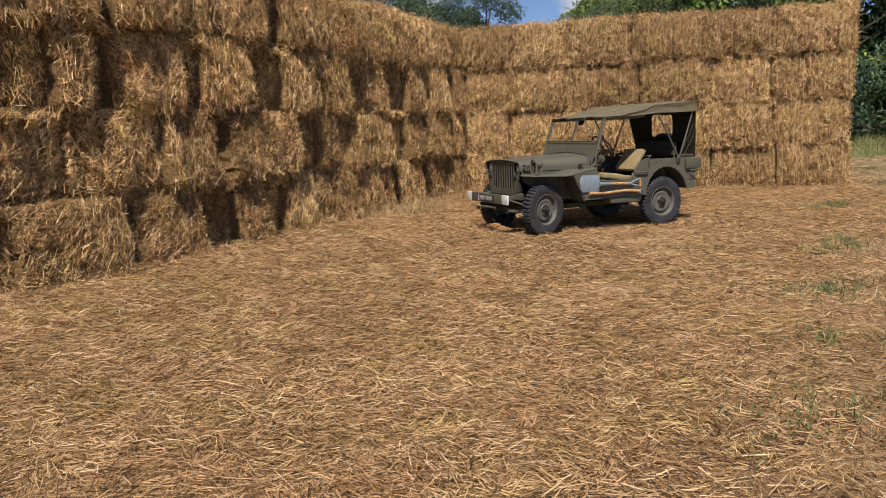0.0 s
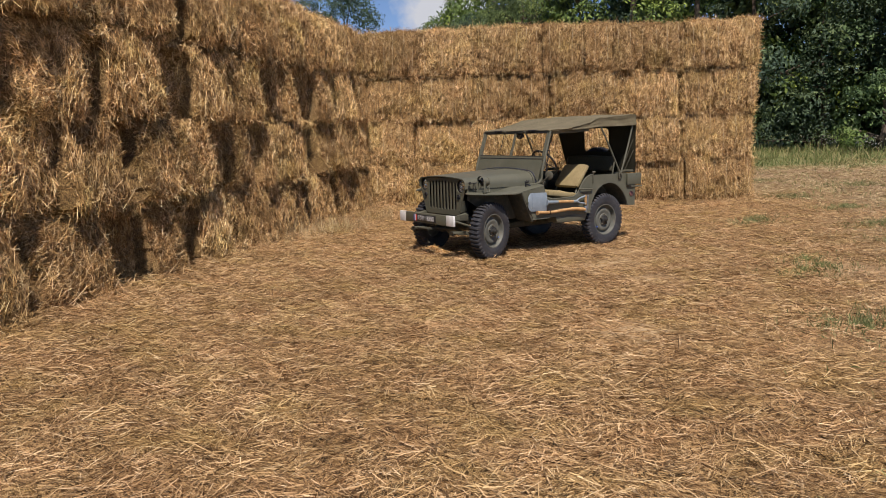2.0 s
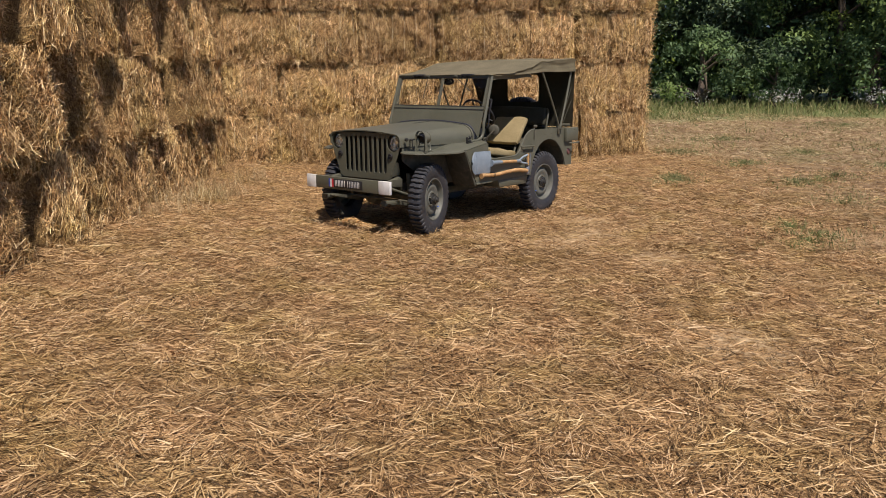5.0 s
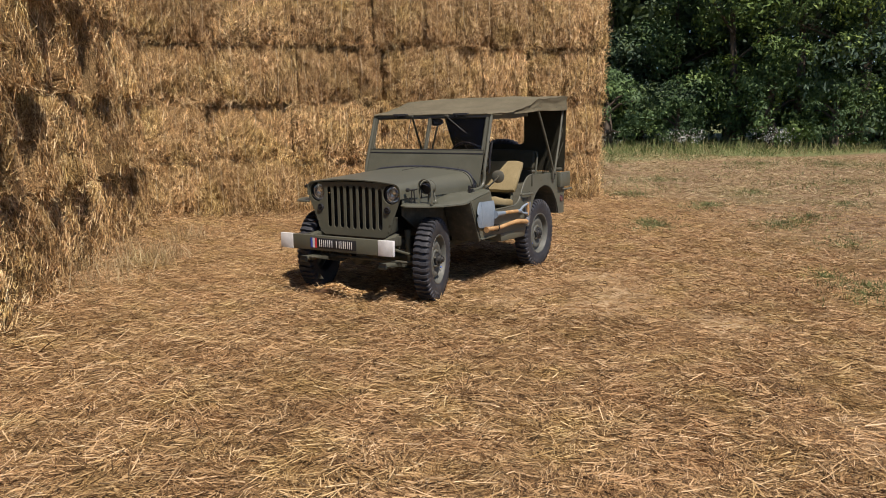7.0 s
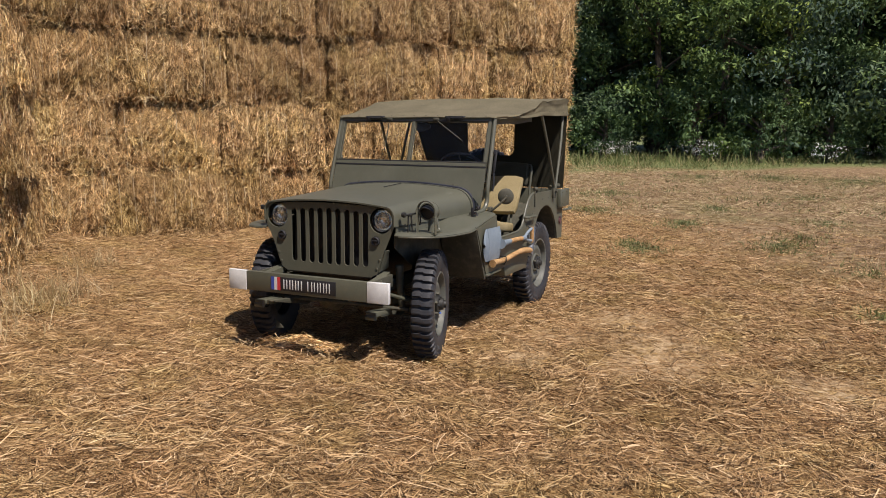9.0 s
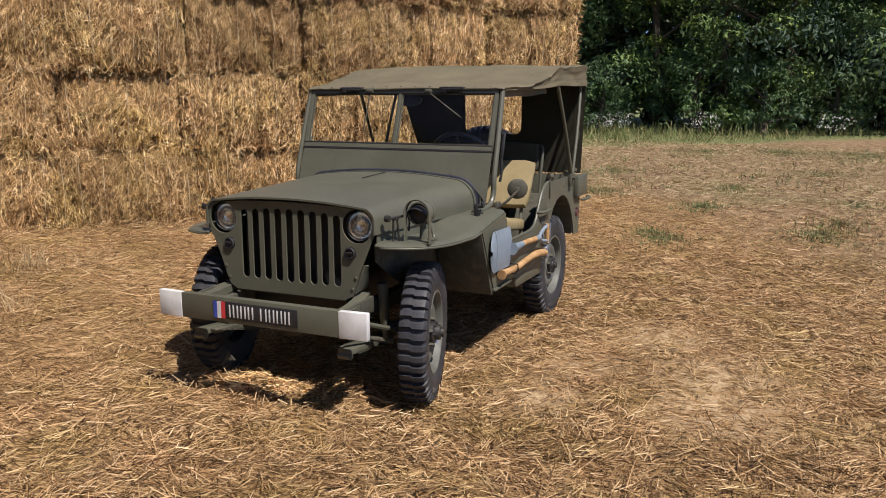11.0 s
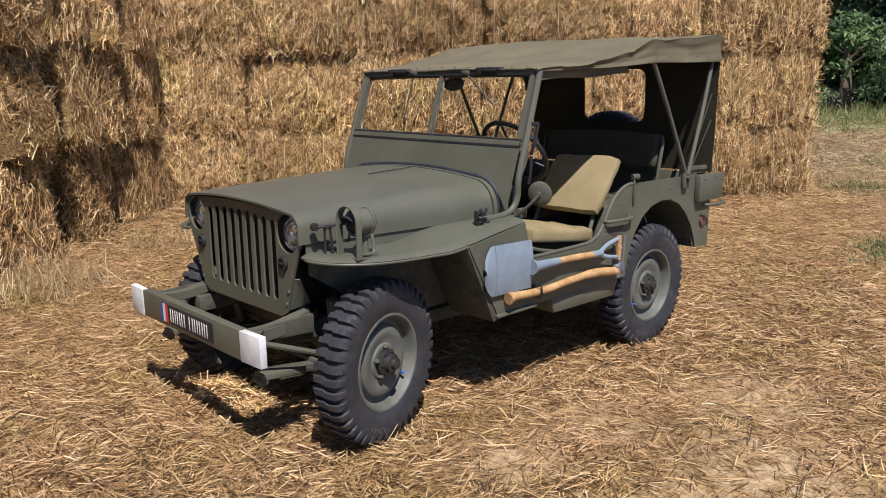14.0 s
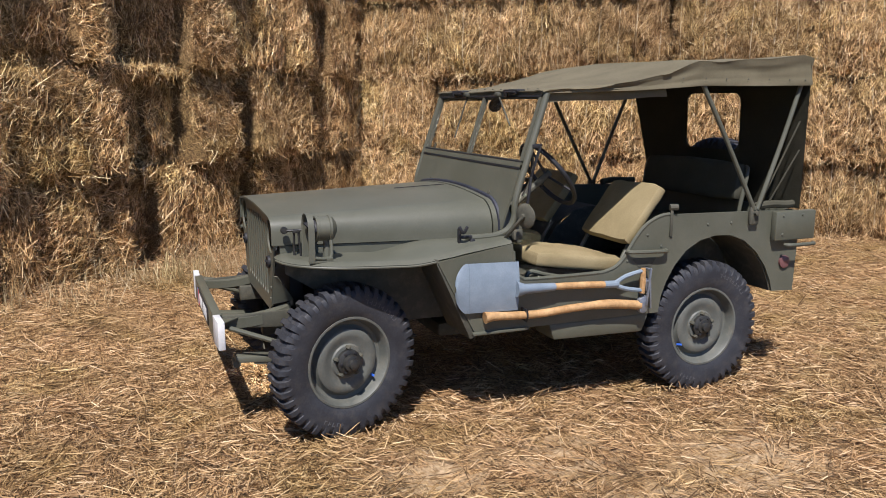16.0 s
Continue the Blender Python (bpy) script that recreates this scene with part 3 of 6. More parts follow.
def litter(n, x0, x1, y0, y1, keep, lmin, lmax, wmin, wmax, lift, up, straight=False):
    x, y = rng.uniform(x0, x1, n), rng.uniform(y0, y1, n)
    k = keep(x, y) > rng.uniform(0, 1, n)
    x, y = x[k], y[k]
    n = len(x)
    ang = 2.2 * wob(x, y, 1.3, 21) + 1.1 * wob(x, y, 0.34, 22) + rng.normal(0, 0.62, n)
    pitch = rng.normal(0, up, n)
    D = np.stack([np.cos(ang) * np.cos(pitch), np.sin(ang) * np.cos(pitch), np.sin(pitch)], -1)
    N = np.stack([rng.normal(0, 0.25, n), rng.normal(0, 0.25, n), np.ones(n)], -1)
    L = lmin + (lmax - lmin) * rng.beta(1.3, 3.2, n)
    P = np.stack([x, y, height(x, y) + 0.003 + np.abs(rng.normal(0, lift, n)) + np.abs(np.sin(pitch)) * L * 0.42], -1)
    if straight:
        return sticks(P, D, N, L, rng.uniform(wmin, wmax, n), rng)
    return straws(P, D, N, L, rng.uniform(wmin, wmax, n), rng.normal(0.0, 0.010, n) * L / 0.2, rng)


def put_straws(name, sets, material, label, parent=None, category=""):
    V, Q, o = [], [], 0
    for v, q in sets:
        V.append(v)
        Q.append(q + o)
        o += len(v)
    ob = new(name, raw_mesh(name, np.concatenate(V), np.concatenate(Q), material))
    ob.parent = parent
    return tagged(ob, label, category, kind="stuff")


LINE = [(-5.2, -9.2), (-5.4, -7.6), (-4.6, -5.0), (-2.6, -1.6), (-0.2, -2.0), (1.6, -2.2)]


def keep_floor(x, y):
    w = 0.30 + 0.70 * np.clip(1.6 - near_line(x, y, LINE) / 2.2, 0, 1)
    w = w * (0.86 + 0.24 * wob(x, y, 0.8, 31) + 0.22 * wob(x, y, 0.27, 32)) * open_floor(x, y)
    for bx, by, br in BARE:
        w = w * (1 - 0.78 * np.exp(-((np.hypot(x - bx, y - by) / br) ** 2)))
    rim = np.minimum(np.minimum(x + 8.6, 9.4 - x) / 2.0, (y + 10.4) / 0.6)
    return w * np.clip(0.90 + border(x, y) * 0.30, 0.56, 1.0) * np.clip(rim, 0.0, 1.0)


put_straws("loose_straw", [litter(1240000, -8.6, 9.4, -10.4, 6.3, keep_floor, 0.022, 0.185, 0.0028, 0.0072, 0.014, 0.19, True),
                           litter(38000, -8.6, 9.4, -10.4, 6.3, keep_floor, 0.06, 0.24, 0.0026, 0.0052, 0.020, 0.18),
                           litter(125000, -8.6, 9.4, -10.4, 6.3, lambda x, y: keep_floor(x, y) * np.clip(near_line(x, y, LINE) / 3 - 0.2, 0, 1), 0.06, 0.26, 0.004, 0.009, 0.012, 0.16, True)], STRAW_G,
           "trampled golden straws lying loose over the ground", category="straw")


put_straws("field_straw", [litter(62000, 8.0, 24.0, -12.0, 7.0, lambda x, y: (0.75 + 0.5 * wob(x, y, 2.6, 33)) * np.clip((x - 8) / 2, 0, 1), 0.08, 0.30, 0.006, 0.012, 0.02, 0.2, True)], STUBBLE,
           "dry straw left lying on the mown field", category="straw")


def keep_foot(x, y):
    p = np.stack([x - CORNER[0], y - CORNER[1]], -1)
    sl, dl, sb, db = p @ UL, p @ NL, p @ UB, p @ NB
    a = np.exp(-((dl - 0.12) / 0.32) ** 2) * (sl > -0.2) * (sl < LEFT_LEN)
    b = np.exp(-((db - 0.10) / 0.22) ** 2) * (sb > -0.2) * (sb < BACK_LEN + 0.1)
    return np.maximum(a, b * 0.8) * open_floor(x, y, 0.0)


put_straws("straw_heap", [litter(120000, -8, 9, -4, 6.6, keep_foot, 0.06, 0.28, 0.003, 0.0065, 0.040, 0.34)], STRAW_G,
           "loose straw fallen in a ridge along the foot of the bales", category="straw")

# upright stubble and grass beside the straw floor


def blades(x, y, hmin, hmax, wmin, wmax, lean, r):
    n = len(x)
    a = r.uniform(0, 2 * np.pi, n)
    tl = np.abs(r.normal(0, lean, n))
    D = np.stack([np.cos(a) * np.sin(tl), np.sin(a) * np.sin(tl), np.cos(tl)], -1)
    N = np.stack([-np.sin(a), np.cos(a), np.zeros(n)], -1) + r.normal(0, 0.3, (n, 3))
    L = r.uniform(hmin, hmax, n)
    P = np.stack([x, y, height(x, y)], -1) + D * (L / 2)[:, None]
    return straws(P, D, N, L, r.uniform(wmin, wmax, n), r.normal(0, 0.12, n) * L, r)


x, y = rng.uniform(-4, 17, 90000), rng.uniform(-12, 4, 90000)
k = (border(x, y) < 0) & open_floor(x, y, 0.3) & (rng.uniform(0, 1, len(x)) < 0.35 + 0.5 * wob(x, y, 1.2, 41))
put_straws("stubble", [blades(x[k], y[k], 0.02, 0.11, 0.003, 0.006, 0.75, rng)], STUBBLE, "short dry stubble stalks in the mown field", category="stubble")

for tx, ty, tr, cnt in ((-0.22, 2.62, 0.22, 260), (-0.75, 2.45, 0.26, 260), (-0.35, 3.3, 0.22, 200), (0.95, 3.55, 0.22, 180), (-1.5, 1.9, 0.25, 150)):
    bx, by = tx + rng.normal(0, tr, cnt), ty + rng.normal(0, tr * 0.6, cnt)
    put_straws("dead_grass", [blades(bx, by, 0.06, 0.26, 0.003, 0.006, 0.45, rng)], STUBBLE, "upright clump of dead grass standing in the straw", category="dead grass")["group"] = "dead grass clumps"


def straw_lump(xa, ya, xb, yb, width, tall, seed):
    """A torn mat of trampled straw that stands up from the ground: a ragged body and the straws that bristle from it."""
    r = np.random.RandomState(seed)
    a, b = np.array([xa, ya]), np.array([xb, yb])
    run = (b - a) / np.linalg.norm(b - a)
    across = np.array([-run[1], run[0]])

    def lump_fn(u, v):
        q = 2 * v - 1
        wide = width * (0.35 + 0.65 * math.sin(math.pi * min(1.0, max(0.0, u * 0.9 + 0.05)))) * (1 + 0.35 * math.sin(u * 17 + seed))
        p = a + (b - a) * u + across * q * wide / 2
        top = tall * (1 - abs(q) ** 2.5) * (0.55 + 0.45 * math.sin(u * 11 + seed)) * min(1.0, u * 6, (1 - u) * 6)
        return (p[0], p[1], float(height(p[0], p[1])) - 0.01 + top + 0.012 * noise.noise(Vector((p[0] * 30, p[1] * 30, seed))))

    ob = part("straw_clump", sheet(22, 8, lump_fn), BALE)
    tagged(ob, "torn mat of trampled straw under the front bumper", "straw", "straw clumps")
    n = int(900 * np.linalg.norm(b - a) / 0.5)
    u, v = r.uniform(0, 1, n), r.uniform(0.05, 0.95, n)
    P = np.array([lump_fn(p, q) for p, q in zip(u, v)]) + np.array([0, 0, 0.006]) + np.abs(r.normal(0, 0.006, (n, 1))) * np.array([0, 0, 1.0])
    turn = r.normal(0, 0.5, n)
    D = np.stack([run[0] * np.cos(turn) + across[0] * np.sin(turn), run[1] * np.cos(turn) + across[1] * np.sin(turn), r.normal(0.06, 0.16, n)], -1)
    put_straws("loose_straw", [straws(P, D, np.tile([0, 0, 1.0], (n, 1)), 0.04 + 0.14 * r.beta(1.4, 2.6, n), r.uniform(0.003, 0.006, n), r.normal(0, 0.012, n), r)], STRAW_B, "", ob)


straw_lump(-0.36, 0.46, -0.23, -0.10, 0.20, 0.075, 3)
straw_lump(-0.29, -0.15, -0.04, -0.20, 0.08, 0.070, 8)

TUFTS = [(1.86, -3.98, 0.42, 1.0), (-0.22, -5.52, 0.46, 0.9), (5.25, -1.10, 0.38, 1.0), (7.85, -1.25, 0.45, 1.1), (9.10, 0.45, 0.60, 1.0), (6.05, -2.70, 0.50, 0.9), (6.9, -2.95, 0.45, 0.5),
         (5.65, -0.90, 0.30, 0.5), (-2.80, -7.60, 0.42, 0.5), (-1.5, -6.6, 0.4, 0.35), (4.6, -3.65, 0.45, 0.35), (2.4, -3.57, 0.35, 0.4), (8.9, -3.3, 0.6, 0.4), (10.6, -1.5, 0.7, 0.5), (11.5, -4.6, 0.8, 0.5),
         (12.7, 3.8, 1.0, 0.8), (13.0, 1.0, 1.0, 0.6), (14.0, -3.0, 1.1, 0.5), (12.4, -7.0, 1.0, 0.5), (19.5, -0.2, 1.3, 0.7), (20.0, -2.2, 1.3, 1.0), (20.0, -4.2, 1.4, 1.1), (20.4, -6.4, 1.5, 1.0)]
for tx, ty, tr, td in TUFTS:
    n = int(1700 * tr / 0.4 * td)
    a, rr = rng.uniform(0, 2 * np.pi, n), tr * np.abs(rng.normal(0, 0.75, n))
    bx, by = tx + rr * np.cos(a) * 1.25, ty + rr * np.sin(a) * 0.8
    k = wob(bx, by, 0.35, 61) + rng.normal(0, 0.4, n) > -0.1
    bx, by = bx[k], by[k]
    put_straws("grass_tuft", [blades(bx, by, 0.02, 0.085, 0.004, 0.009, 1.05, rng)], GRASS, "low green grass growing through the dry stubble", category="grass")["group"] = "grass tufts"

# ---- straw bales ----


# the loosened flakes of the long wall, course by course from the corner outwards:
# where each begins, and how far it stands out (above 0) or hangs back (below 0)
FLAKES = (
    ((0, -0.2), (0.5, 0.3), (1.2, -0.6), (1.6, 0.4), (2.2, -0.7), (2.6, 0.9), (3.05, 0), (3.45, -0.9), (3.78, 0.7), (4.1, 0), (4.7, 0.3), (5.2, 0.6),
     (5.8, 0.3), (6.4, 0.6), (7.0, -1), (7.45, 0.7), (8.05, -1), (8.9, 0.9), (9.25, 0.5), (9.85, -1), (10.05, 0.8), (10.5, 0.5), (10.9, 0.1), (11.3, -0.7)),
    ((0, -0.4), (0.4, 0.4), (0.95, -0.7), (1.2, 0.5), (1.7, 0.7), (2.15, -0.9), (2.5, 1), (3.0, -0.9), (3.4, -1), (3.87, 0.8), (4.35, 0), (4.9, 0.7),
     (5.2, -0.3), (5.7, 0.2), (6.1, -0.3), (6.6, 0.5), (7.1, 0.2), (7.65, 1), (8.15, -1), (8.6, 1), (9.35, -0.35), (9.85, 0), (10.2, -0.3), (10.55, -0.9), (11.0, -0.8), (11.4, -0.4)),
    ((0, -0.3), (0.4, 0.5), (0.75, -0.7), (1.05, 0.2), (1.25, 0.8), (1.6, 0), (2.1, 0.1), (2.5, 0.8), (3.0, -0.9), (3.5, -0.9), (3.93, 0.9), (4.15, -0.6), (4.7, -0.7),
     (5.2, 0.7), (5.6, -0.2), (6.0, 0.1), (6.4, 0.8), (6.9, -0.9), (7.65, 0.5), (8.1, 0.3), (8.54, -0.9), (8.93, 0.5), (9.4, 0.4), (9.9, -1), (10.3, 0.2), (10.7, -0.9), (11.2, -0.9)),
    ((0, 0.2), (0.6, -0.2), (1.1, 0.5), (1.8, 0.1), (2.4, 0.6), (3.0, 0.1), (3.6, 0.4), (4.2, -0.1), (4.8, 0.5), (5.4, 0.1), (5.9, 0.3), (6.2, 0.6),
     (6.85, -0.9), (7.35, 0.5), (8.0, -0.2), (8.8, 0.1), (9.1, 0.9), (9.9, -1), (10.15, 0.7), (10.9, -0.4)),
)


def make_bale(s0, s1, row, wall, seed, end=False):
    """One large bale of a wall, its end facing outwards: body, loose straws on its face, six strings."""
    r = np.random.RandomState(seed)
    U, Nn = (UL, NL) if wall == "L" else (UB, NB)
    w, h, dep = s1 - s0, BALE_H, 2.2
    z0 = 0.085 + row * BALE_H + (r.uniform(-0.022, 0.022) if row else 0.0)
    RECESS = {(1, 1): -0.11, (2, 2): -0.06, (2, 0): -0.05, (0, 3): 0.03, (1, 4): 0.03}
    GAPS = {(2, 2): (0.6, 3.4), (2, 3): (3.4, 0.8), (1, 2): (0.8, 2.6), (2, 4): (0.8, 3.0), (2, 5): (2.8, 0.6), (1, 4): (0.8, 2.2), (1, 5): (2.2, 0.6)}
    col_no = seed % 40
    push = r.uniform(-0.05, 0.06) if wall == "L" else r.uniform(-0.05, 0.04)
    if wall == 'B':
        push = RECESS.get((row, col_no), push)
    cuts = np.cumsum(r.uniform(0.22, 0.60, 30) if wall == "L" else r.uniform(0.12, 0.40, 30))
    cuts = cuts[cuts < w]
    amp, lean, skew, drop = (0.020, 0.04, -0.04, 0.05) if wall == "L" else (0.022, 0.06, 0.0, 0.045)
    lean_v = np.zeros(len(cuts) + 1)
    if wall == "L":
        begins, tones = np.array(FLAKES[row]).T
        push *= 0.4
        inside = (begins > s0 + 0.05) & (begins < s1 - 0.05)
        cuts = begins[inside] - s0
        tone = tones[np.searchsorted(begins, np.concatenate([[s0 + 0.051], begins[inside] + 0.01])) - 1]
        lean_v = np.where(tone > 0, 0.17 * tone, 0.08 * tone)
        sunk = np.maximum(-tone, 0.0)
    off, tl = r.normal(0, amp, len(cuts) + 1).clip(-0.15, 0.13), r.normal(skew, lean, len(cuts) + 1)
    if wall == "L":
        off, tl = off + np.where(tone > 0, 0.080 * tone, -0.02 * tone), tl - np.where(tone > 0, 0.14 * tone, 0.16 * tone)
    edges = np.concatenate([[0], cuts, [w]])
    ruv, rvv = r.uniform(0.05, 0.10), r.uniform(0.05, 0.09)
    deep_u, deep_v = r.uniform(0.2, 0.9 if wall == "L" else 1.7, 2), r.uniform(1.0, 3.0, 2)
    if wall == "B":
        deep_v = r.uniform(0.2, 1.7, 2)
        deep_u = np.array(GAPS.get((row, col_no), deep_u))
        if (row, col_no) in ((1, 1), (2, 2), (2, 0)):
            deep_v = np.array([1.0, 3.4])

    def disp(u, v):
        k = np.searchsorted(cuts, u + (0.032 * wob(v + seed, v * 0.3, 0.9, seed % 947) if wall == "L" else 0.0))
        c = (edges[k] + edges[k + 1]) / 2
        wave = 0.026
        round_v = 0.06 * (1 - (2 * v / h - 1) ** 4) if wall == "L" else 0.105 * (1 - np.abs(2 * v / h - 0.96) ** 2.4) - 0.035
        d = round_v * (1 - (2 * u / w - 1) ** 4) - 0.04 + push + off[k] + tl[k] * (u - c) * (0.4 + 0.6 * np.sin(v / h * np.pi))
        d = d + wave * wob(u + seed, v, 0.42, seed % 997) + wave * 0.55 * wob(u * 0.8, v + seed, 0.15, seed % 991) + (0.014 if wall == "L" else 0.021) * wob(u + seed, v * (1.3 if wall == "L" else 0.7), 0.07, seed % 971)
        d = d + (drop + lean_v[k]) * (0.5 - v / h)
        if wall == "L":
            d = d - 0.20 * sunk[k] * np.clip((0.95 + 0.05 * wob(u + seed, v, 0.25, seed % 953) - v / h) / 0.13, 0, 1)
            d = d + 0.045 * (1 - ((u - c) / (edges[k + 1] - edges[k]) * 2) ** 2) - 0.02
        if wall == "B":
            d = d + 0.044 * np.abs(np.cos(np.pi * u / w * 6)) ** 0.6 - 0.014
        for q, lim, rr, dp in ((u, w, ruv, deep_u), (v, h, rvv, deep_v)):
            ragged = rr * (1 + 0.45 * wob(u + seed, v, 0.3, (seed * 7) % 977))
            for e, dq in ((q, dp[0]), (lim - q, dp[1])):
                d = d - rr * dq * np.clip(1 - e / ragged, 0, 1) ** 1.6
        return np.where(d < -0.20, -0.20 - 0.10 * np.tanh((-0.20 - d) / 0.10), d)

    def world_at(u, v, d):
        s = s0 + u
        rise = 0.0
        if row == 3:
            rise = np.clip(v / h - 0.3, 0, 1) * (0.045 * wob(s, s * 0.37, 1.1, 77) + 0.022 * wob(s, s * 0.7, 0.33, 78))
        return np.stack([CORNER[0] + U[0] * s + Nn[0] * d, CORNER[1] + U[1] * s + Nn[1] * d, z0 + v + rise + 0 * u], -1)

    nu, nv = 48, 34
    gu, gv = np.meshgrid(np.linspace(-0.006, w + 0.006, nu + 1), np.linspace(-0.012, h + 0.012, nv + 1), indexing="ij")
    F = world_at(gu, gv, disp(gu, gv)).reshape(-1, 3)
    ii = np.arange((nu + 1) * (nv + 1)).reshape(nu + 1, nv + 1)
    Q = [np.stack([ii[:-1, :-1], ii[1:, :-1], ii[1:, 1:], ii[:-1, 1:]], -1).reshape(-1, 4)]
    ring = np.concatenate([ii[:, 0], ii[-1, 1:], ii[::-1, -1][1:], ii[0, ::-1][1:-1]])
    gr_u, gr_v = gu.ravel()[ring], gv.ravel()[ring]
    V, prev = [F], ring
    for dd in (-0.32, -dep):
        base = sum(len(v) for v in V)
        jig = 0.008 * wob(gr_u * 3 + dd, gr_v * 3, 0.5, seed % 983)
        V.append(world_at(gr_u, gr_v, dd + jig))
        cur = base + np.arange(len(ring))
        Q.append(np.stack([prev, np.roll(prev, -1), np.roll(cur, -1), cur], -1))
        prev = cur
    c4 = prev[[0, nu, nu + nv, 2 * nu + nv]]
    Q.append(c4[None, :])
    me = raw_mesh("straw_bale", np.concatenate(V), np.concatenate(Q), BALE, 1)
    me.set_sharp_from_angle(angle=radians(48))
    ob = new("straw_bale", me)
    look_ = "golden-brown uneven straw bale, loose flakes," if wall == "L" else "golden straw bale bound with pale twine"
    tail = " on the ground" if row == 0 else (" on top of the stack" if row == 3 else " stacked among others")
    tagged(ob, look_ + tail, "straw bale", "bales of the stacked walls")

    # loose straws
    n = 5200 if wall == "L" else 5600
    u, v = r.uniform(0, w, n), r.uniform(0, h, n)
    d = disp(u, v) + np.abs(r.normal(0, 0.021, n))
    k = np.searchsorted(cuts, u)
    mean = r.uniform(0, np.pi, len(cuts) + 1)[k] if wall == "L" else 1.45 + 0.3 * np.sin(u * 9)
    ang = np.where(r.uniform(0, 1, n) < (0.62 if wall == "L" else 0.72), mean + r.normal(0, 0.65 if wall == "L" else 0.45, n), r.uniform(0, np.pi, n))
    outw = r.normal(0.0, 0.17, n)
    L = 0.030 + (0.215 if wall == "L" else 0.155) * r.beta(1.3, 2.8, n)
    U3, N3, Z3 = np.array([*U, 0]), np.array([*Nn, 0]), np.array([0, 0, 1.0])
    D = U3 * np.cos(ang)[:, None] + Z3 * np.sin(ang)[:, None] + N3 * outw[:, None]
    P = world_at(u, v, d + np.abs(outw) * L * 0.4)
    h_ = n // 5
    NN, WW = N3 + r.normal(0, 0.45, (n, 3)), r.uniform(0.0028, 0.0074, n) if wall == "L" else r.uniform(0.0025, 0.0062, n)
    sets = [straws(P[:h_], D[:h_], NN[:h_], L[:h_], WW[:h_], r.normal(0.002, 0.012, h_) * L[:h_] / 0.15, r), sticks(P[h_:], D[h_:], NN[h_:], L[h_:], WW[h_:], r)]
    if wall == "L":
        n5 = 150 * len(cuts)
        kk = r.randint(0, max(len(cuts), 1), n5)
        v = r.uniform(0.02, h - 0.02, n5)
        ua, ub = cuts[kk] - 0.008, cuts[kk] + 0.008
        mixd = r.uniform(0, 1, n5)
        dd = disp(ua, v) * mixd + disp(ub, v) * (1 - mixd)
        D = N3 * r.normal(0, 0.6, n5)[:, None] + Z3 * r.normal(0, 0.9, n5)[:, None] + U3 * r.normal(0, 0.35, n5)[:, None]
        P = world_at(cuts[kk] + r.normal(0, 0.012, n5), v, dd + 0.01)
        sets.append(sticks(P, D, U3 + r.normal(0, 0.4, (n5, 3)), r.uniform(0.03, 0.14, n5), r.uniform(0.003, 0.0075, n5), r))
    # fringe along the edges and straws that stick out
    n2 = 340
    u, side = r.uniform(0, w, n2), r.uniform(0, 1, n2)
    v = np.where(side < 0.62, np.abs(r.normal(0, 0.03, n2)), h - np.abs(r.normal(0, 0.025, n2)))
    D = U3 * r.normal(0, 0.7, n2)[:, None] + Z3 * np.where(side < 0.62, -r.uniform(0.1, 1.0, n2), r.uniform(-0.5, 0.7, n2))[:, None] + N3 * r.uniform(0.1, 0.8, n2)[:, None]
    L = r.uniform(0.05, 0.19, n2)
    P = world_at(u, v, disp(u, v) + 0.03) + unit(D) * (L * 0.3)[:, None]
    sets.append(straws(P, D, N3 + Z3 + r.normal(0, 0.4, (n2, 3)), L, r.uniform(0.003, 0.0055, n2), r.normal(0, 0.02, n2), r))
    if row == 3:
        n6 = 700
        u, dd = r.uniform(0, w, n6), -0.45 * r.uniform(0, 1, n6) ** 2
        D = U3 * r.normal(0, 1.0, n6)[:, None] + Z3 * r.uniform(0.0, 0.7, n6)[:, None] + N3 * r.normal(0.1, 0.6, n6)[:, None]
        L = r.uniform(0.05, 0.22, n6)
        P = world_at(u, np.full(n6, h), np.minimum(disp(u, np.full(n6, h - 0.03)), 0.0) + dd) + unit(D) * (L * 0.3)[:, None]
        sets.append(straws(P, D, Z3 + r.normal(0, 0.5, (n6, 3)), L, r.uniform(0.003, 0.006, n6), r.normal(0, 0.02, n6), r))
    n3 = 110
    u, v = r.uniform(0, w, n3), r.uniform(0, h, n3)
    D = N3 * r.uniform(0.4, 1.0, n3)[:, None] + r.normal(0, 0.55, (n3, 3)) - Z3 * 0.25
    L = r.uniform(0.05, 0.18, n3)
    P = world_at(u, v, disp(u, v)) + unit(D) * (L * 0.4)[:, None]
    sets.append(straws(P, D, Z3 + r.normal(0, 0.4, (n3, 3)), L, r.uniform(0.003, 0.0055, n3), r.normal(-0.01, 0.02, n3), r))
    if end:
        n4 = 1500
        dd, v = -r.uniform(0, 1.2, n4), r.uniform(0, h, n4)
        D = r.normal(0, 1, (n4, 3)) + U3 * r.uniform(0, 0.8, n4)[:, None]
        L = r.uniform(0.05, 0.2, n4)
        P = world_at(np.full(n4, w + 0.01), v, dd) + U3 * np.abs(r.normal(0, 0.02, n4))[:, None]
        sets.append(straws(P, D, U3 + r.normal(0, 0.3, (n4, 3)), L, r.uniform(0.003, 0.0058, n4), r.normal(0, 0.02, n4), r))
    put_straws("loose_straw", sets, STRAW_B, "", ob)
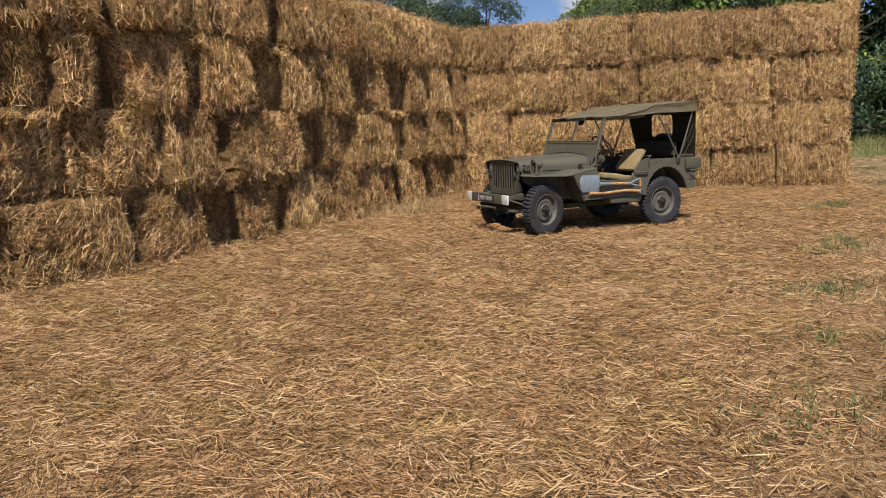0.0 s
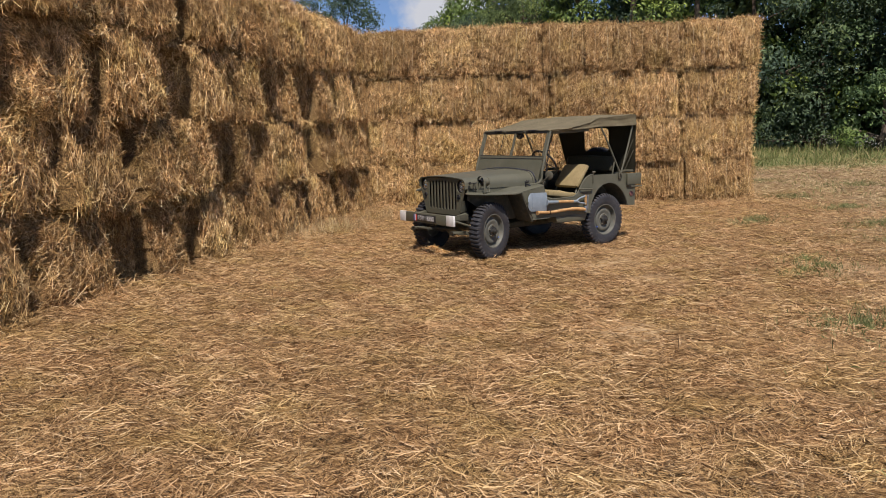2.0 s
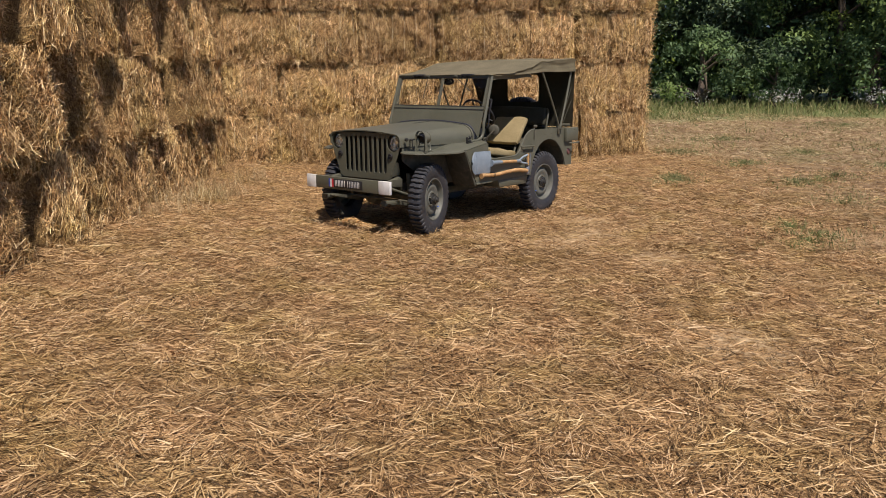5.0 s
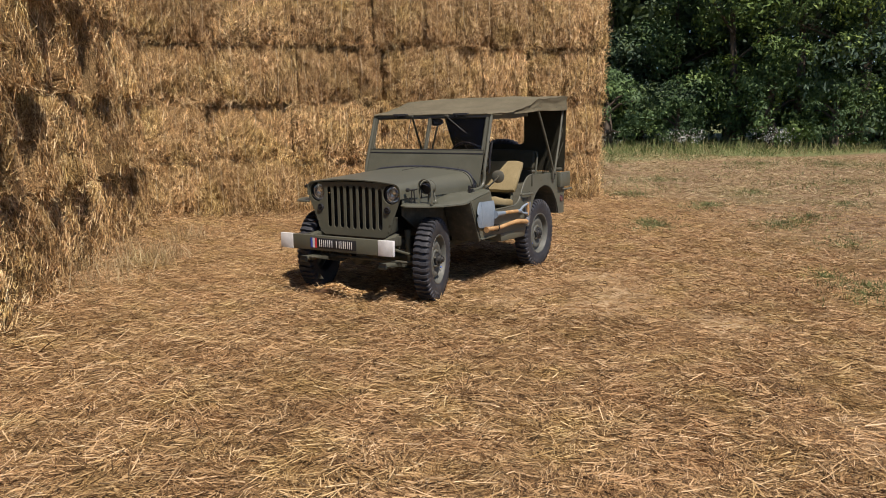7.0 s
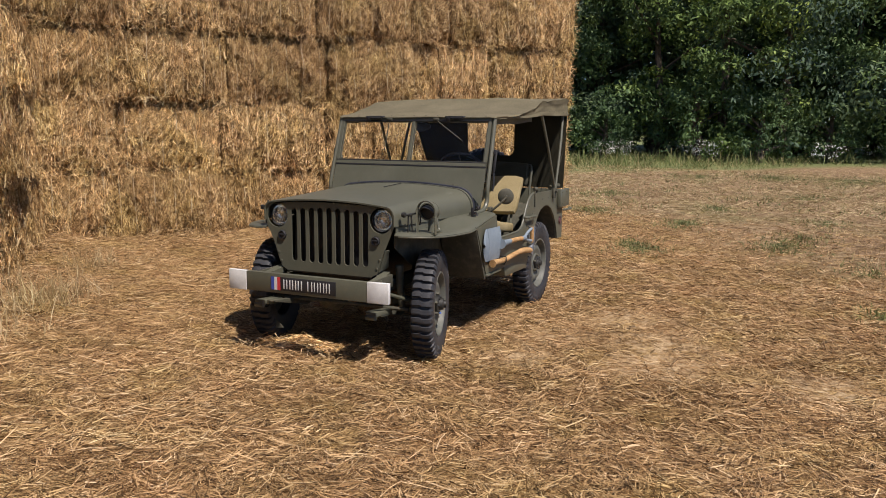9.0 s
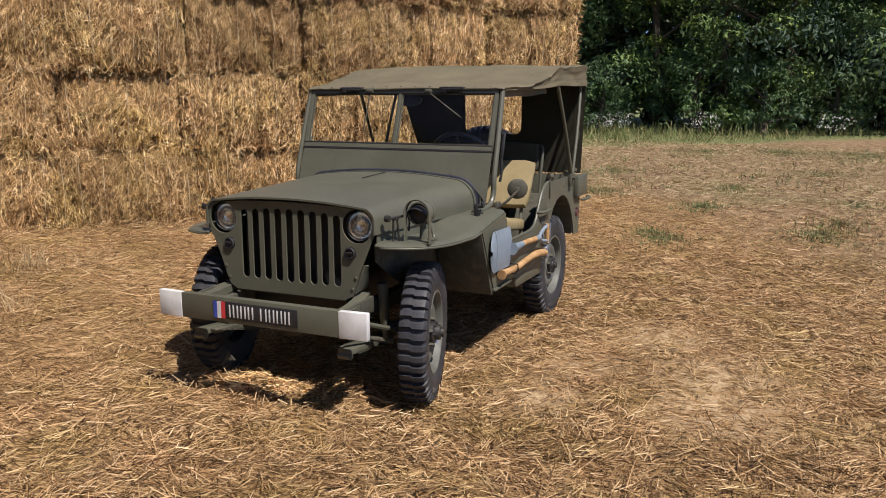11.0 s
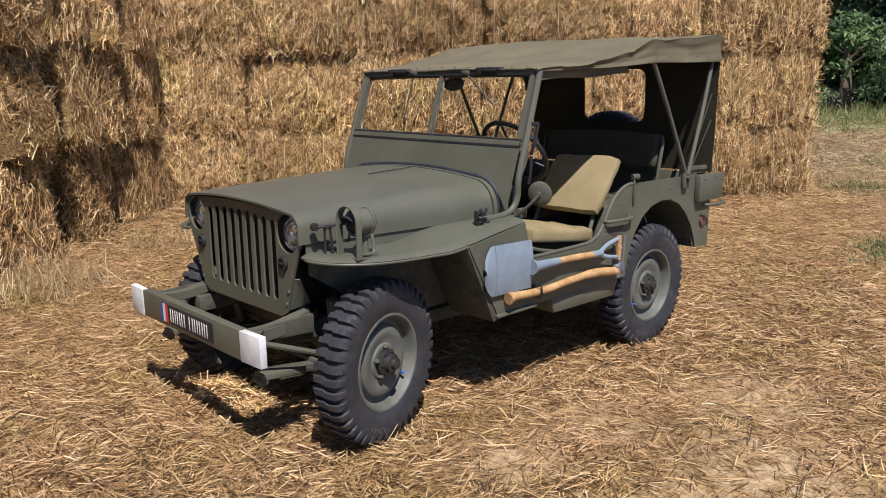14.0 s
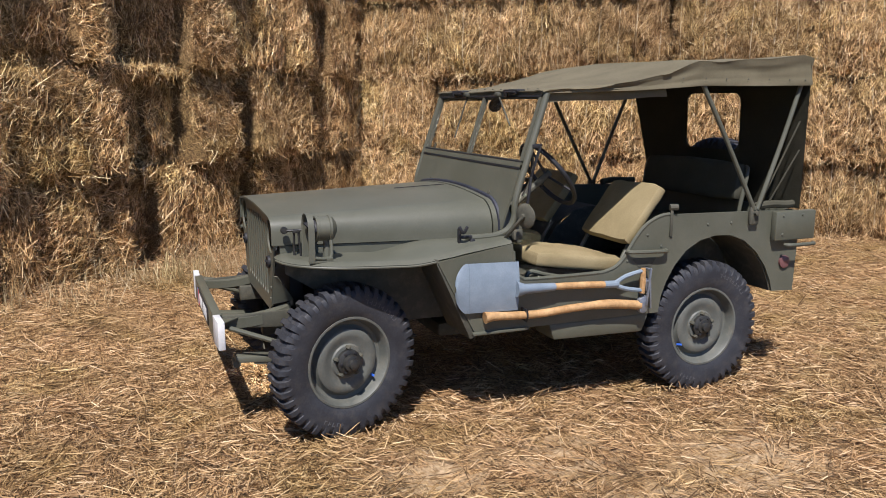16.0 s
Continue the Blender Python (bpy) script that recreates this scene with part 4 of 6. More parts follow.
    # strings round the bale
    if wall == "B":
        for j in range(6):
            uu = w * (j + 0.5) / 6 + r.uniform(-0.025, 0.025)
            vv = np.linspace(0.03, h - 0.03, 9)
            pts = world_at(np.full(9, uu) + 0.006 * np.sin(vv * 7 + j), vv, disp(np.full(9, uu), vv) + 0.017)
            part("twine", tube([Vector(q) for q in pts], 0.0038, 4), TWINE, ob)
    return ob


BACK_CUTS = [[-0.14, 0.98, 2.36, 3.60, 5.08, 6.36, BACK_LEN], [-0.14, 0.90, 2.20, 3.64, 4.94, 6.24, BACK_LEN - 0.04],
             [-0.14, 0.96, 2.32, 3.66, 5.05, 6.20, BACK_LEN + 0.02], [-0.14, 1.06, 2.24, 3.54, 4.90, 6.30, BACK_LEN + 0.06]]
for row in range(4):
    cutsB = BACK_CUTS[row]
    for i in range(6):
        make_bale(cutsB[i], cutsB[i + 1], row, "B", 1000 + row * 40 + i, i == 5)
    shift = (0.0, 0.42, -0.15, 0.55)[row]
    lefts = [0.0] + [1.25 * i + shift + 0.04 * math.sin(7.0 * i + row) for i in range(1, 9)] + [LEFT_LEN]
    for i in range(9):
        make_bale(lefts[i], lefts[i + 1], row, "L", 2000 + row * 40 + i)

# ---- trees and field edge ----


def leaf_cloud(centres, radii, count, size, r, flat=0.75, up=0.35, depth=0.42):
    k = r.choice(len(centres), count, p=radii**2 / np.sum(radii**2))
    dirs = unit(r.normal(0, 1, (count, 3)) + np.array([0, 0, up]))
    lump = 1 + 0.22 * wob(dirs[:, 0] * 1.7 + k * 3.1, dirs[:, 1] * 1.7 + dirs[:, 2] * 2.3, 1.1, 90)
    P = centres[k] + dirs * (radii[k] * lump * (1.06 - depth * r.uniform(0, 1, count) ** 1.8))[:, None] * np.array([1, 1, flat])
    N = unit(dirs * 1.2 + r.normal(0, 0.42, (count, 3)) + np.array([0, 0, 0.45]))
    A = unit(np.cross(N, r.normal(0, 1, (count, 3))) - np.array([0, 0, 0.4]))
    B = np.cross(N, A)
    L, W = r.uniform(0.6, 1.35, count)[:, None] * size, r.uniform(0.32, 0.55, count)[:, None] * size
    V = np.stack([P - A * L * 0.5, P + B * W * 0.5 + N * 0.02, P + A * L * 0.5 - N * size * 0.15, P - B * W * 0.5 + N * 0.02], 1).reshape(-1, 3)
    Q = np.arange(count * 4).reshape(-1, 4)
    return V, Q


def make_tree(seed, H, R, low, leaves, size, leaf=LEAF):
    r = np.random.RandomState(seed)
    ob = thing("tree", "leafy dark green broadleaf tree at the field edge", "tree", "trees at the field edge")
    bits = [tube(arc([(0, 0, -0.2), (0.1, 0.05, H * 0.25), (-0.1, 0.1, H * 0.5), (0.05, -0.05, H * 0.8)], 5), 0.2, 8,
                 taper=[0.22 * (1 - i / 17) + 0.02 for i in range(16)])]
    nC = 74
    c, rad = [], []
    for i in range(nC):
        f = r.uniform(0, 1) ** 0.85
        z = low + f * (H - low)
        prof = R * (0.55 + 0.75 * math.sin(min(1.0, f * 0.95 + 0.12) * math.pi) ** 0.7) * (1.0 if f < 0.75 else (1 - (f - 0.75) * 2.3))
        a, q = r.uniform(0, 2 * math.pi), prof * r.uniform(0.62, 1.08)
        c.append((q * math.cos(a), q * math.sin(a), z))
        rad.append(R * r.uniform(0.17, 0.40))
    c, rad = np.array(c), np.array(rad)
    for i in range(0, nC, 9):
        e = Vector(c[i])
        zz = min(max(e.z * 0.7, 0.4), H * 0.7)
        bits.append(tube([(0, 0, zz), ((e.x) * 0.5, e.y * 0.5, (zz + e.z) / 2 + 0.15), tuple(e)], 0.05, 5, taper=[0.07, 0.045, 0.015]))
    part("trunk", join(*bits), BARK, ob)
    v, q = leaf_cloud(c, rad, leaves, size, r, 0.72, 0.55, 0.34)
    crown = new("crown", raw_mesh("crown", v, q, leaf))
    crown.parent = ob
    return ob


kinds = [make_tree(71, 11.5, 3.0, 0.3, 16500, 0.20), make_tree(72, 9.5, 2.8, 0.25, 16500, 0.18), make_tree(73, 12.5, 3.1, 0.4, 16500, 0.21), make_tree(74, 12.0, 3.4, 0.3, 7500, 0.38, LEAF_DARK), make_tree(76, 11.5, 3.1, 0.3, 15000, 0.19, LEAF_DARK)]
bush = make_tree(75, 2.6, 1.15, 0.2, 3600, 0.16)
tagged(bush, "green leafy bush below the trees", "bush", "bushes at the field edge")
bush.name = "bush"
tr = random.Random(5)
made = []
EYE = (-5.5, -5.5)


def stand(src, az, dist, scale):
    x, y = EYE[0] + dist * math.cos(radians(az)), EYE[1] + dist * math.sin(radians(az))
    z = float(height(np.array(x), np.array(y)))
    m = Matrix.Translation((x, y, z - 0.05)) @ Matrix.Rotation(tr.uniform(0, 6.28), 4, "Z")
    if src in made:
        ob = copy_thing(src, m)
    else:
        made.append(src)
        src.matrix_basis = m
        ob = src
    ob.scale = (scale, scale, scale * tr.uniform(0.92, 1.1))


az, i = -11.0, 0
while az < 47:
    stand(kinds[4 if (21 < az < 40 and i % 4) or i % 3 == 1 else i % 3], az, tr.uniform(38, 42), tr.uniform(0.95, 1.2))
    if az < 42:
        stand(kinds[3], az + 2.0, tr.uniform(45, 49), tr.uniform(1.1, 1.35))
    az += 4.1 + tr.uniform(-0.5, 0.5)
    i += 1
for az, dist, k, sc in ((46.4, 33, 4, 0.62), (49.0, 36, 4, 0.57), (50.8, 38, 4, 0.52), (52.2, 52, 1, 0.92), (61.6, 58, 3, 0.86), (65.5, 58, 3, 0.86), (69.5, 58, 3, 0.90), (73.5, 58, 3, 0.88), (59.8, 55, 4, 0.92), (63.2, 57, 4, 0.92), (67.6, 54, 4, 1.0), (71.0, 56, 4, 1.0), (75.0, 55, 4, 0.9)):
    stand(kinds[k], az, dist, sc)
az = -10.0
while az < 44:
    stand(bush, az, tr.uniform(43, 45), tr.uniform(2.2, 2.8))
    az += 4.5
az = -10.0
while az < 24:
    stand(bush, az, tr.uniform(35.5, 37.5), tr.uniform(0.5, 1.3))
    az += 4.6 + tr.uniform(-2, 2)

# tall grass and white blossom below the trees
n = 64000
x, y = rng.uniform(9.0, 33.0, n), rng.uniform(-18, 22, n)
k = rng.uniform(0, 1, n) < np.clip((x + 0.9 * y + 0.9 * wob(x, y, 3.0, 50) - 22.8) / 2.5, 0.0, 1) * (0.75 + 0.4 * wob(x, y, 4.0, 51))
put_straws("tall_grass", [blades(x[k], y[k], 0.06, 0.34, 0.008, 0.020, 0.95, rng)], GRASS_FAR, "tall green and dry grass along the field edge", category="grass")
n = 12000
x, y = rng.uniform(13.0, 31.0, n), rng.uniform(-18, 22, n)
k = (x + 0.9 * y + 1.2 * wob(x, y, 3.0, 50) > 25.5) & (np.hypot(x + 5.5, y + 5.5) < 38)
x, y = x[k], y[k]
put_straws("tall_weeds", [blades(x, y, 0.22, 0.58, 0.012, 0.03, 0.8, rng)], GRASS_FAR, "tall mixed weeds standing before the trees", category="weeds")
n = 16000
x, y = rng.uniform(10, 23, n), rng.uniform(-14, 8, n)
k = rng.uniform(0, 1, n) < 0.8 * (wob(x, y, 3.0, 52) > 0.42) + 0.04
put_straws("field_grass", [blades(x[k], y[k], 0.03, 0.14, 0.008, 0.018, 0.85, rng)], GRASS, "low patches of grass in the far mown field", category="grass")
n = 8000
x, y = rng.uniform(27.5, 31.0, n), rng.uniform(-18, 20, n)
k = (wob(x, y, 4.0, 53) > 0.5) & (rng.uniform(0, 1, n) < 0.5)
x, y = x[k], y[k]
z = height(x, y) + rng.uniform(0.3, 0.8, len(x))
cc = np.stack([x, y, z], -1)
v, q = leaf_cloud(cc, np.full(len(cc), 0.12), len(cc) * 3, 0.07, rng)
tagged(new("white_flowers", raw_mesh("white_flowers", v, q, FLOWER)), "white flowering weeds along the wood's edge", "flowers", kind="stuff")

# ---- the old military car: forwards is -x, its left side is -y ----
CAR = thing("military_car", "old olive drab military car with raised canvas top, parked on straw", "car")


def piece(name, bm, mat, parent=None, label="", smooth=35):
    return part(name, bm, mat, parent or CAR, label, smooth=smooth)


# wheels: local z points outwards


def tyre_shape():
    """One ring of rubber; the tread's radius rises and falls in bars that alternate from side to side."""
    prof = [(0.206, -0.058, 0, 0), (0.222, -0.070, 0, 0), (0.262, -0.081, 0, 0), (0.300, -0.083, 0, 0), (0.314, -0.0825, 0, 0), (0.320, -0.081, 0.008, -1), (0.336, -0.077, 0.016, -1), (0.348, -0.066, 0.020, -1), (0.353, -0.050, 0.020, -1), (0.354, -0.014, 0.019, -1), (0.354, -0.006, 0.019, -1),
            (0.354, 0.006, 0.019, 1), (0.354, 0.014, 0.019, 1), (0.353, 0.050, 0.020, 1), (0.348, 0.066, 0.020, 1), (0.336, 0.077, 0.016, 1), (0.320, 0.081, 0.008, 1), (0.314, 0.0825, 0, 0), (0.300, 0.083, 0, 0), (0.262, 0.081, 0, 0), (0.222, 0.070, 0, 0), (0.206, 0.058, 0, 0)]
    bm = bmesh.new()
    n = 42
    marks = [(0.0, 0), (0.20, 0), (0.27, 1), (0.73, 1), (0.80, 0)]
    rings = []
    for k in range(n):
        for f, on in marks[1:]:
            ring = []
            for r, h, lug, sd in prof:
                a = 2 * math.pi * (k + f + (0.16 if sd > 0 else 0.0)) / n
                rr = r + (lug if on else 0)
                hh = h * (1.03 if on and lug and abs(h) > 0.06 else 1.0)
                ring.append(bm.verts.new((rr * math.cos(a), rr * math.sin(a), hh)))
            rings.append(ring)
    for i, a in enumerate(rings):
        b = rings[(i + 1) % len(rings)]
        for j in range(len(prof)):
            bm.faces.new((a[j], a[(j + 1) % len(prof)], b[(j + 1) % len(prof)], b[j]))
    return bm


def make_wheel(at, turn_x, steer=0.0, front=True, spare=False):
    m = Matrix.Translation(at) @ Matrix.Rotation(radians(steer), 4, "Z") @ Matrix.Rotation(radians(turn_x), 4, "X") @ Matrix.Diagonal((1, 1, 0.88, 1))
    rim = lathe([(0.206, -0.058), (0.216, -0.062), (0.216, 0.060), (0.224, 0.066), (0.222, 0.073), (0.212, 0.073), (0.204, 0.062), (0.199, 0.032), (0.192, 0.012), (0.176, 0.006), (0.166, 0.014), (0.158, 0.036), (0.146, 0.044),
                 (0.120, 0.043), (0.104, 0.034), (0.085, 0.032), (0.078, 0.040), (0.0, 0.040)], 48, m)
    w = piece("wheel", rim, RIM, None, "olive painted steel wheel")
    t = tyre_shape()
    bmesh.ops.transform(t, matrix=m, verts=t.verts)
    part("tyre", t, RUBBER, w, "black rubber tyre with heavy bar tread", smooth=28)
    if not spare:
        deep = 0.122 if front else 0.10
        part("hub", lathe([(0.062, 0.035), (0.062, 0.062), (0.050, 0.070), (0.042, 0.072), (0.040, deep - 0.022), (0.034, deep - 0.020), (0.026, deep - 0.018), (0.024, deep), (0.014, deep + 0.004), (0.0, deep + 0.004)], 18, m), HUB, w, "dark hub")
        for k in range(6):
            a = 2 * math.pi * k / 6
            part("hub_bolt", lathe([(0.007, 0.060), (0.007, 0.078), (0.0, 0.080)], 6, m @ Matrix.Translation((0.050 * math.cos(a), 0.050 * math.sin(a), 0))), BLACK, w)
        for k in range(5):
            a = 2 * math.pi * k / 5 + 0.3
            part("wheel_nut", lathe([(0.012, 0.038), (0.012, 0.058), (0.007, 0.066), (0.0, 0.067)], 6, m @ Matrix.Translation((0.070 * math.cos(a), 0.070 * math.sin(a), 0))), OLIVE_DARK, w)
        va = radians(-35 if front else -145)
        part("valve", tube([m @ Vector((0.176 * math.cos(va), 0.176 * math.sin(va), 0.02)), m @ Vector((0.166 * math.cos(va), 0.166 * math.sin(va), 0.052))], 0.006, 8), VALVE, w, "blue valve cap")
        # raised marks on the side of the tyre
        for a0, cnt in ((35, 9), (-120, 5)):
            bars = []
            for k in range(cnt):
                a = radians(a0 + k * 4.6)
                mm = m @ Matrix.Rotation(a, 4, "Z") @ Matrix.Translation((0.300, 0, 0.0832))
                bars.append(obox((0.020, 0.0035, 0.0022), mm, 0))
                bars.append(obox((0.0035, 0.012, 0.0022), mm @ Matrix.Translation(((-0.008, 0.0, 0.008)[k % 3], 0.006, 0)), 0))
            part("tyre_mark", join(*bars), LETTER, w)
    return w


make_wheel((0.002, -0.636, 0.333), 90, 14.5)
make_wheel((0.002, 0.636, 0.333), -90, 14.5)
make_wheel((2.042, -0.700, 0.312), 90, 0, False)
make_wheel((2.042, 0.700, 0.312), -90, 0, False)
m_sp = Matrix.Translation((2.79, 0.06, 0.945))
sp = make_wheel((0, 0, 0), 90, 0, False, True)
for o in (sp, *sp.children):
    o.data.transform(m_sp @ Matrix.Rotation(radians(90), 4, "Z"))
sp.name = "spare_wheel"

# chassis
for s in (-1, 1):
    piece("frame_rail", box((-0.34, s * 0.375 - 0.03, 0.425), (2.62, s * 0.375 + 0.03, 0.505), 0.006), OLIVE_DARK)
    piece("bumper_gusset", join(sheet(10, 2, lambda u, v, s=s: (-0.562 + 0.36 * u, s * (0.475 - 0.045 * u - 0.075 * v * (1 - 0.3 * u)), 0.548 - 0.018 * math.sin(u * 2.6) + 0.036 * u * u), 0.008),
                                sheet(10, 2, lambda u, v, s=s: (-0.562 + 0.36 * u, s * (0.476 - 0.045 * u), 0.548 - 0.018 * math.sin(u * 2.6) + 0.036 * u * u - 0.048 * v), 0.007),
                                sheet(10, 2, lambda u, v, s=s: (-0.562 + 0.36 * u, s * (0.400 - 0.022 * u), 0.548 - 0.018 * math.sin(u * 2.6) + 0.036 * u * u - 0.040 * v), 0.007),
                                prism([(-0.562, s * 0.565), (-0.562, s * 0.47), (-0.46, s * 0.462)], "z", 0.536, 0.545, 0.002)), OLIVE)
    piece("grille_brace", sheet(6, 6, lambda u, v, s=s: (-0.281 + u * (0.014 + 0.082 * (1 - v)), s * (float(np.interp(0.575 + 0.150 * v, [0.562, 0.60, 0.70, 0.815], [0.375, 0.392, 0.425, 0.475])) + 0.002 + 0.020 * u), 0.575 + 0.150 * v + 0.020 * u * (1 - v)), 0.005), OLIVE)
    piece("frame_horn", prism([(-0.560, 0.492), (-0.560, 0.546), (-0.20, 0.555), (-0.20, 0.47)], "y", s * 0.435, s * 0.449, 0.003), OLIVE_DARK)
    leaves = [prism([(-0.44 + 0.05 * k, 0.345 - 0.012 * k), (0.0, 0.288 - 0.012 * k), (0.45 - 0.05 * k, 0.345 - 0.012 * k), (0.45 - 0.05 * k, 0.335 - 0.012 * k), (0.0, 0.278 - 0.012 * k), (-0.44 + 0.05 * k, 0.335 - 0.012 * k)], "y", s * 0.39 - 0.024, s * 0.39 + 0.024, 0.002) for k in range(5)]
    piece("leaf_spring", join(*leaves), OLIVE_DARK)
    piece("spring_shackle", join(obox((0.215, 0.070, 0.030), pose(-0.375, s * 0.436, 0.328, 0, 5, 0), 0.004), obox((0.13, 0.062, 0.014), pose(-0.330, s * 0.436, 0.306, 0, 5, 0), 0.003),
                                 lathe([(0.0, -0.034), (0.018, -0.034), (0.018, 0.034), (0.0, 0.034)], 12, pose(-0.476, s * 0.436, 0.316, 90, 0, 0))), OLIVE)
    leaves = [prism([(1.56 + 0.05 * k, 0.36 - 0.012 * k), (2.035, 0.285 - 0.012 * k), (2.5 - 0.05 * k, 0.36 - 0.012 * k), (2.5 - 0.05 * k, 0.35 - 0.012 * k), (2.035, 0.275 - 0.012 * k), (1.56 + 0.05 * k, 0.35 - 0.012 * k)], "y", s * 0.44 - 0.022, s * 0.44 + 0.022, 0.002) for k in range(5)]
    piece("rear_leaf_spring", join(*leaves), OLIVE_DARK)
    piece("shock_absorber", tube([(-0.06, s * 0.445, 0.30), (-0.085, s * 0.445, 0.42), (-0.095, s * 0.445, 0.60)], 0.026, 12, taper=[0.020, 0.026, 0.030]), OLIVE)
    piece("tow_rod", tube([(-0.51, s * 0.49, 0.505), (-0.12, s * 0.575, 0.360)], 0.0125, 8), OLIVE)
for x0, z0 in ((0.0, 0.333), (2.042, 0.312)):
    piece("axle", join(tube([(x0, -0.57, z0), (x0, 0.57, z0)], 0.036, 12), lathe([(0.03, -0.12), (0.10, -0.075), (0.125, 0.0), (0.10, 0.075), (0.03, 0.12)], 20, pose(x0, 0.14, z0, 0, 90, 0))), OLIVE_DARK)
piece("steering_plate", prism([(0.44, 0.09), (0.66, 0.06), (0.55, 0.20)], "x", -0.205, -0.197, 0.002), OLIVE_DARK)
piece("tie_rod", tube([(-0.17, -0.55, 0.315), (-0.17, 0.55, 0.315)], 0.013, 8), OLIVE_DARK)
piece("skid_plate", box((0.62, -0.30, 0.275), (1.45, 0.30, 0.36), 0.03), OLIVE_DARK)
piece("exhaust", tube(arc([(0.5, 0.30, 0.42), (1.0, 0.32, 0.36), (1.5, 0.35, 0.36), (1.7, 0.6, 0.36), (1.72, 0.78, 0.36)], 5), 0.022, 10), OLIVE_DARK)
piece("engine", join(box((-0.05, -0.22, 0.40), (0.58, 0.24, 0.86), 0.04), box((0.0, -0.12, 0.36), (0.5, 0.14, 0.45), 0.03)), BLACK, None, "dark engine block behind the grille")
# added plates, unseen: block sun through the slots, black in place of shade
piece("lower_shroud", join(box((-0.284, -0.34, 0.528), (-0.10, 0.34, 0.540), 0.002), box((-0.122, -0.36, 0.40), (-0.10, 0.36, 0.535), 0.004)), BLACK)
piece("radiator", box((-0.19, -0.34, 0.52), (-0.12, 0.34, 0.99), 0.01), BLACK)

# front bumper
U_PROF = [(-0.575, 0.437), (-0.575, 0.566), (-0.535, 0.566), (-0.535, 0.558), (-0.567, 0.558), (-0.567, 0.445), (-0.535, 0.445), (-0.535, 0.437)]
BUMPER = piece("front_bumper", prism(U_PROF, "y", -0.463, 0.463, 0.0025), OLIVE)
for s in (-1, 1):
    bm = box((-0.578, min(s * 0.4635, s * 0.612), 0.435), (-0.546, max(s * 0.4635, s * 0.612), 0.568), 0.004)
    for v in bm.verts:
        if abs(v.co.y) > 0.6:
            v.co.x += 0.006
    part("bumper_end", bm, WHITE, BUMPER, "white painted bumper end")
part("number_plate", box((-0.5795, -0.238, 0.457), (-0.5755, 0.258, 0.547), 0.001), BLACK, BUMPER, "black plate with pale strokes and a blue, white and red band")
for name, y0, y1, mt in (("blue_band", 0.234, 0.256, FLAG_BLUE), ("white_band", 0.210, 0.233, WHITE), ("red_band", 0.186, 0.209, FLAG_RED)):
    part(name, box((-0.5815, y0, 0.459), (-0.580, y1, 0.545), 0), mt, BUMPER)
yy = 0.165
for wdt in (0.014, 0.036, 0.036, 0.036, 0, 0.042, 0.036, 0.036, 0.034):
    if wdt:
        for ya in ([yy - 0.008] if wdt < 0.02 else [yy - 0.008, yy - wdt + 0.004]):
            part("plate_stroke", box((-0.5815, ya - 0.004, 0.470), (-0.580, ya + 0.004, 0.533), 0.0005), WHITE, BUMPER)
        yy -= wdt + 0.009
    else:
        yy -= 0.028

# grille


def filled(outer, holes, x0, depth):
    """A sheet in the y-z plane with holes, drawn out along x."""
    bm = bmesh.new()
    es = []
    for loop in [outer, *holes]:
        vs = [bm.verts.new((x0, y, z)) for y, z in loop]
        es += [bm.edges.new((vs[i], vs[(i + 1) % len(vs)])) for i in range(len(vs))]
    bmesh.ops.triangle_fill(bm, use_beauty=True, use_dissolve=False, edges=es)
    g = bmesh.ops.extrude_face_region(bm, geom=bm.faces[:])
    for v in g["geom"]:
        if isinstance(v, bmesh.types.BMVert):
            v.co.x += depth
    bmesh.ops.recalc_face_normals(bm, faces=bm.faces[:])
    return bm


def circle(cy, cz, r, n=28):
    return [(cy + r * math.cos(2 * math.pi * k / n), cz + r * math.sin(2 * math.pi * k / n)) for k in range(n)]


def slot(cy, z0, z1, w):
    r = w / 2
    top = [(cy + r * math.cos(a), z1 - r + r * math.sin(a)) for a in (math.pi * k / 6 for k in range(7))]
    low = [(cy - r * math.cos(a), z0 + r - r * math.sin(a)) for a in (math.pi * k / 6 for k in range(7))]
    return top + low


half = [(0.375, 0.562), (0.392, 0.60), (0.425, 0.70), (0.475, 0.815), (0.502, 0.885), (0.510, 0.945), (0.498, 0.975), (0.466, 0.998), (0.30, 1.012), (0.10, 1.020)]
outline = [(y, z) for y, z in half] + [(-y, z) for y, z in half[::-1]] + [(-0.33, 0.537), (0.33, 0.537)]
slots = [slot(-0.290 + k * 0.0700, 0.600 + 0.006 * abs(k - 4) * 0.2, 0.985 - 0.0022 * (k - 4) ** 2 * 0.5, 0.0445) for k in range(9)]
GRILLE = piece("grille", filled(outline, slots + [circle(s * 0.407, 0.918, 0.0845) for s in (-1, 1)] + [circle(s * 0.368, 0.782, 0.033, 16) for s in (-1, 1)], -0.268, 0.009), OLIVE, None, "olive steel grille with nine upright slots")
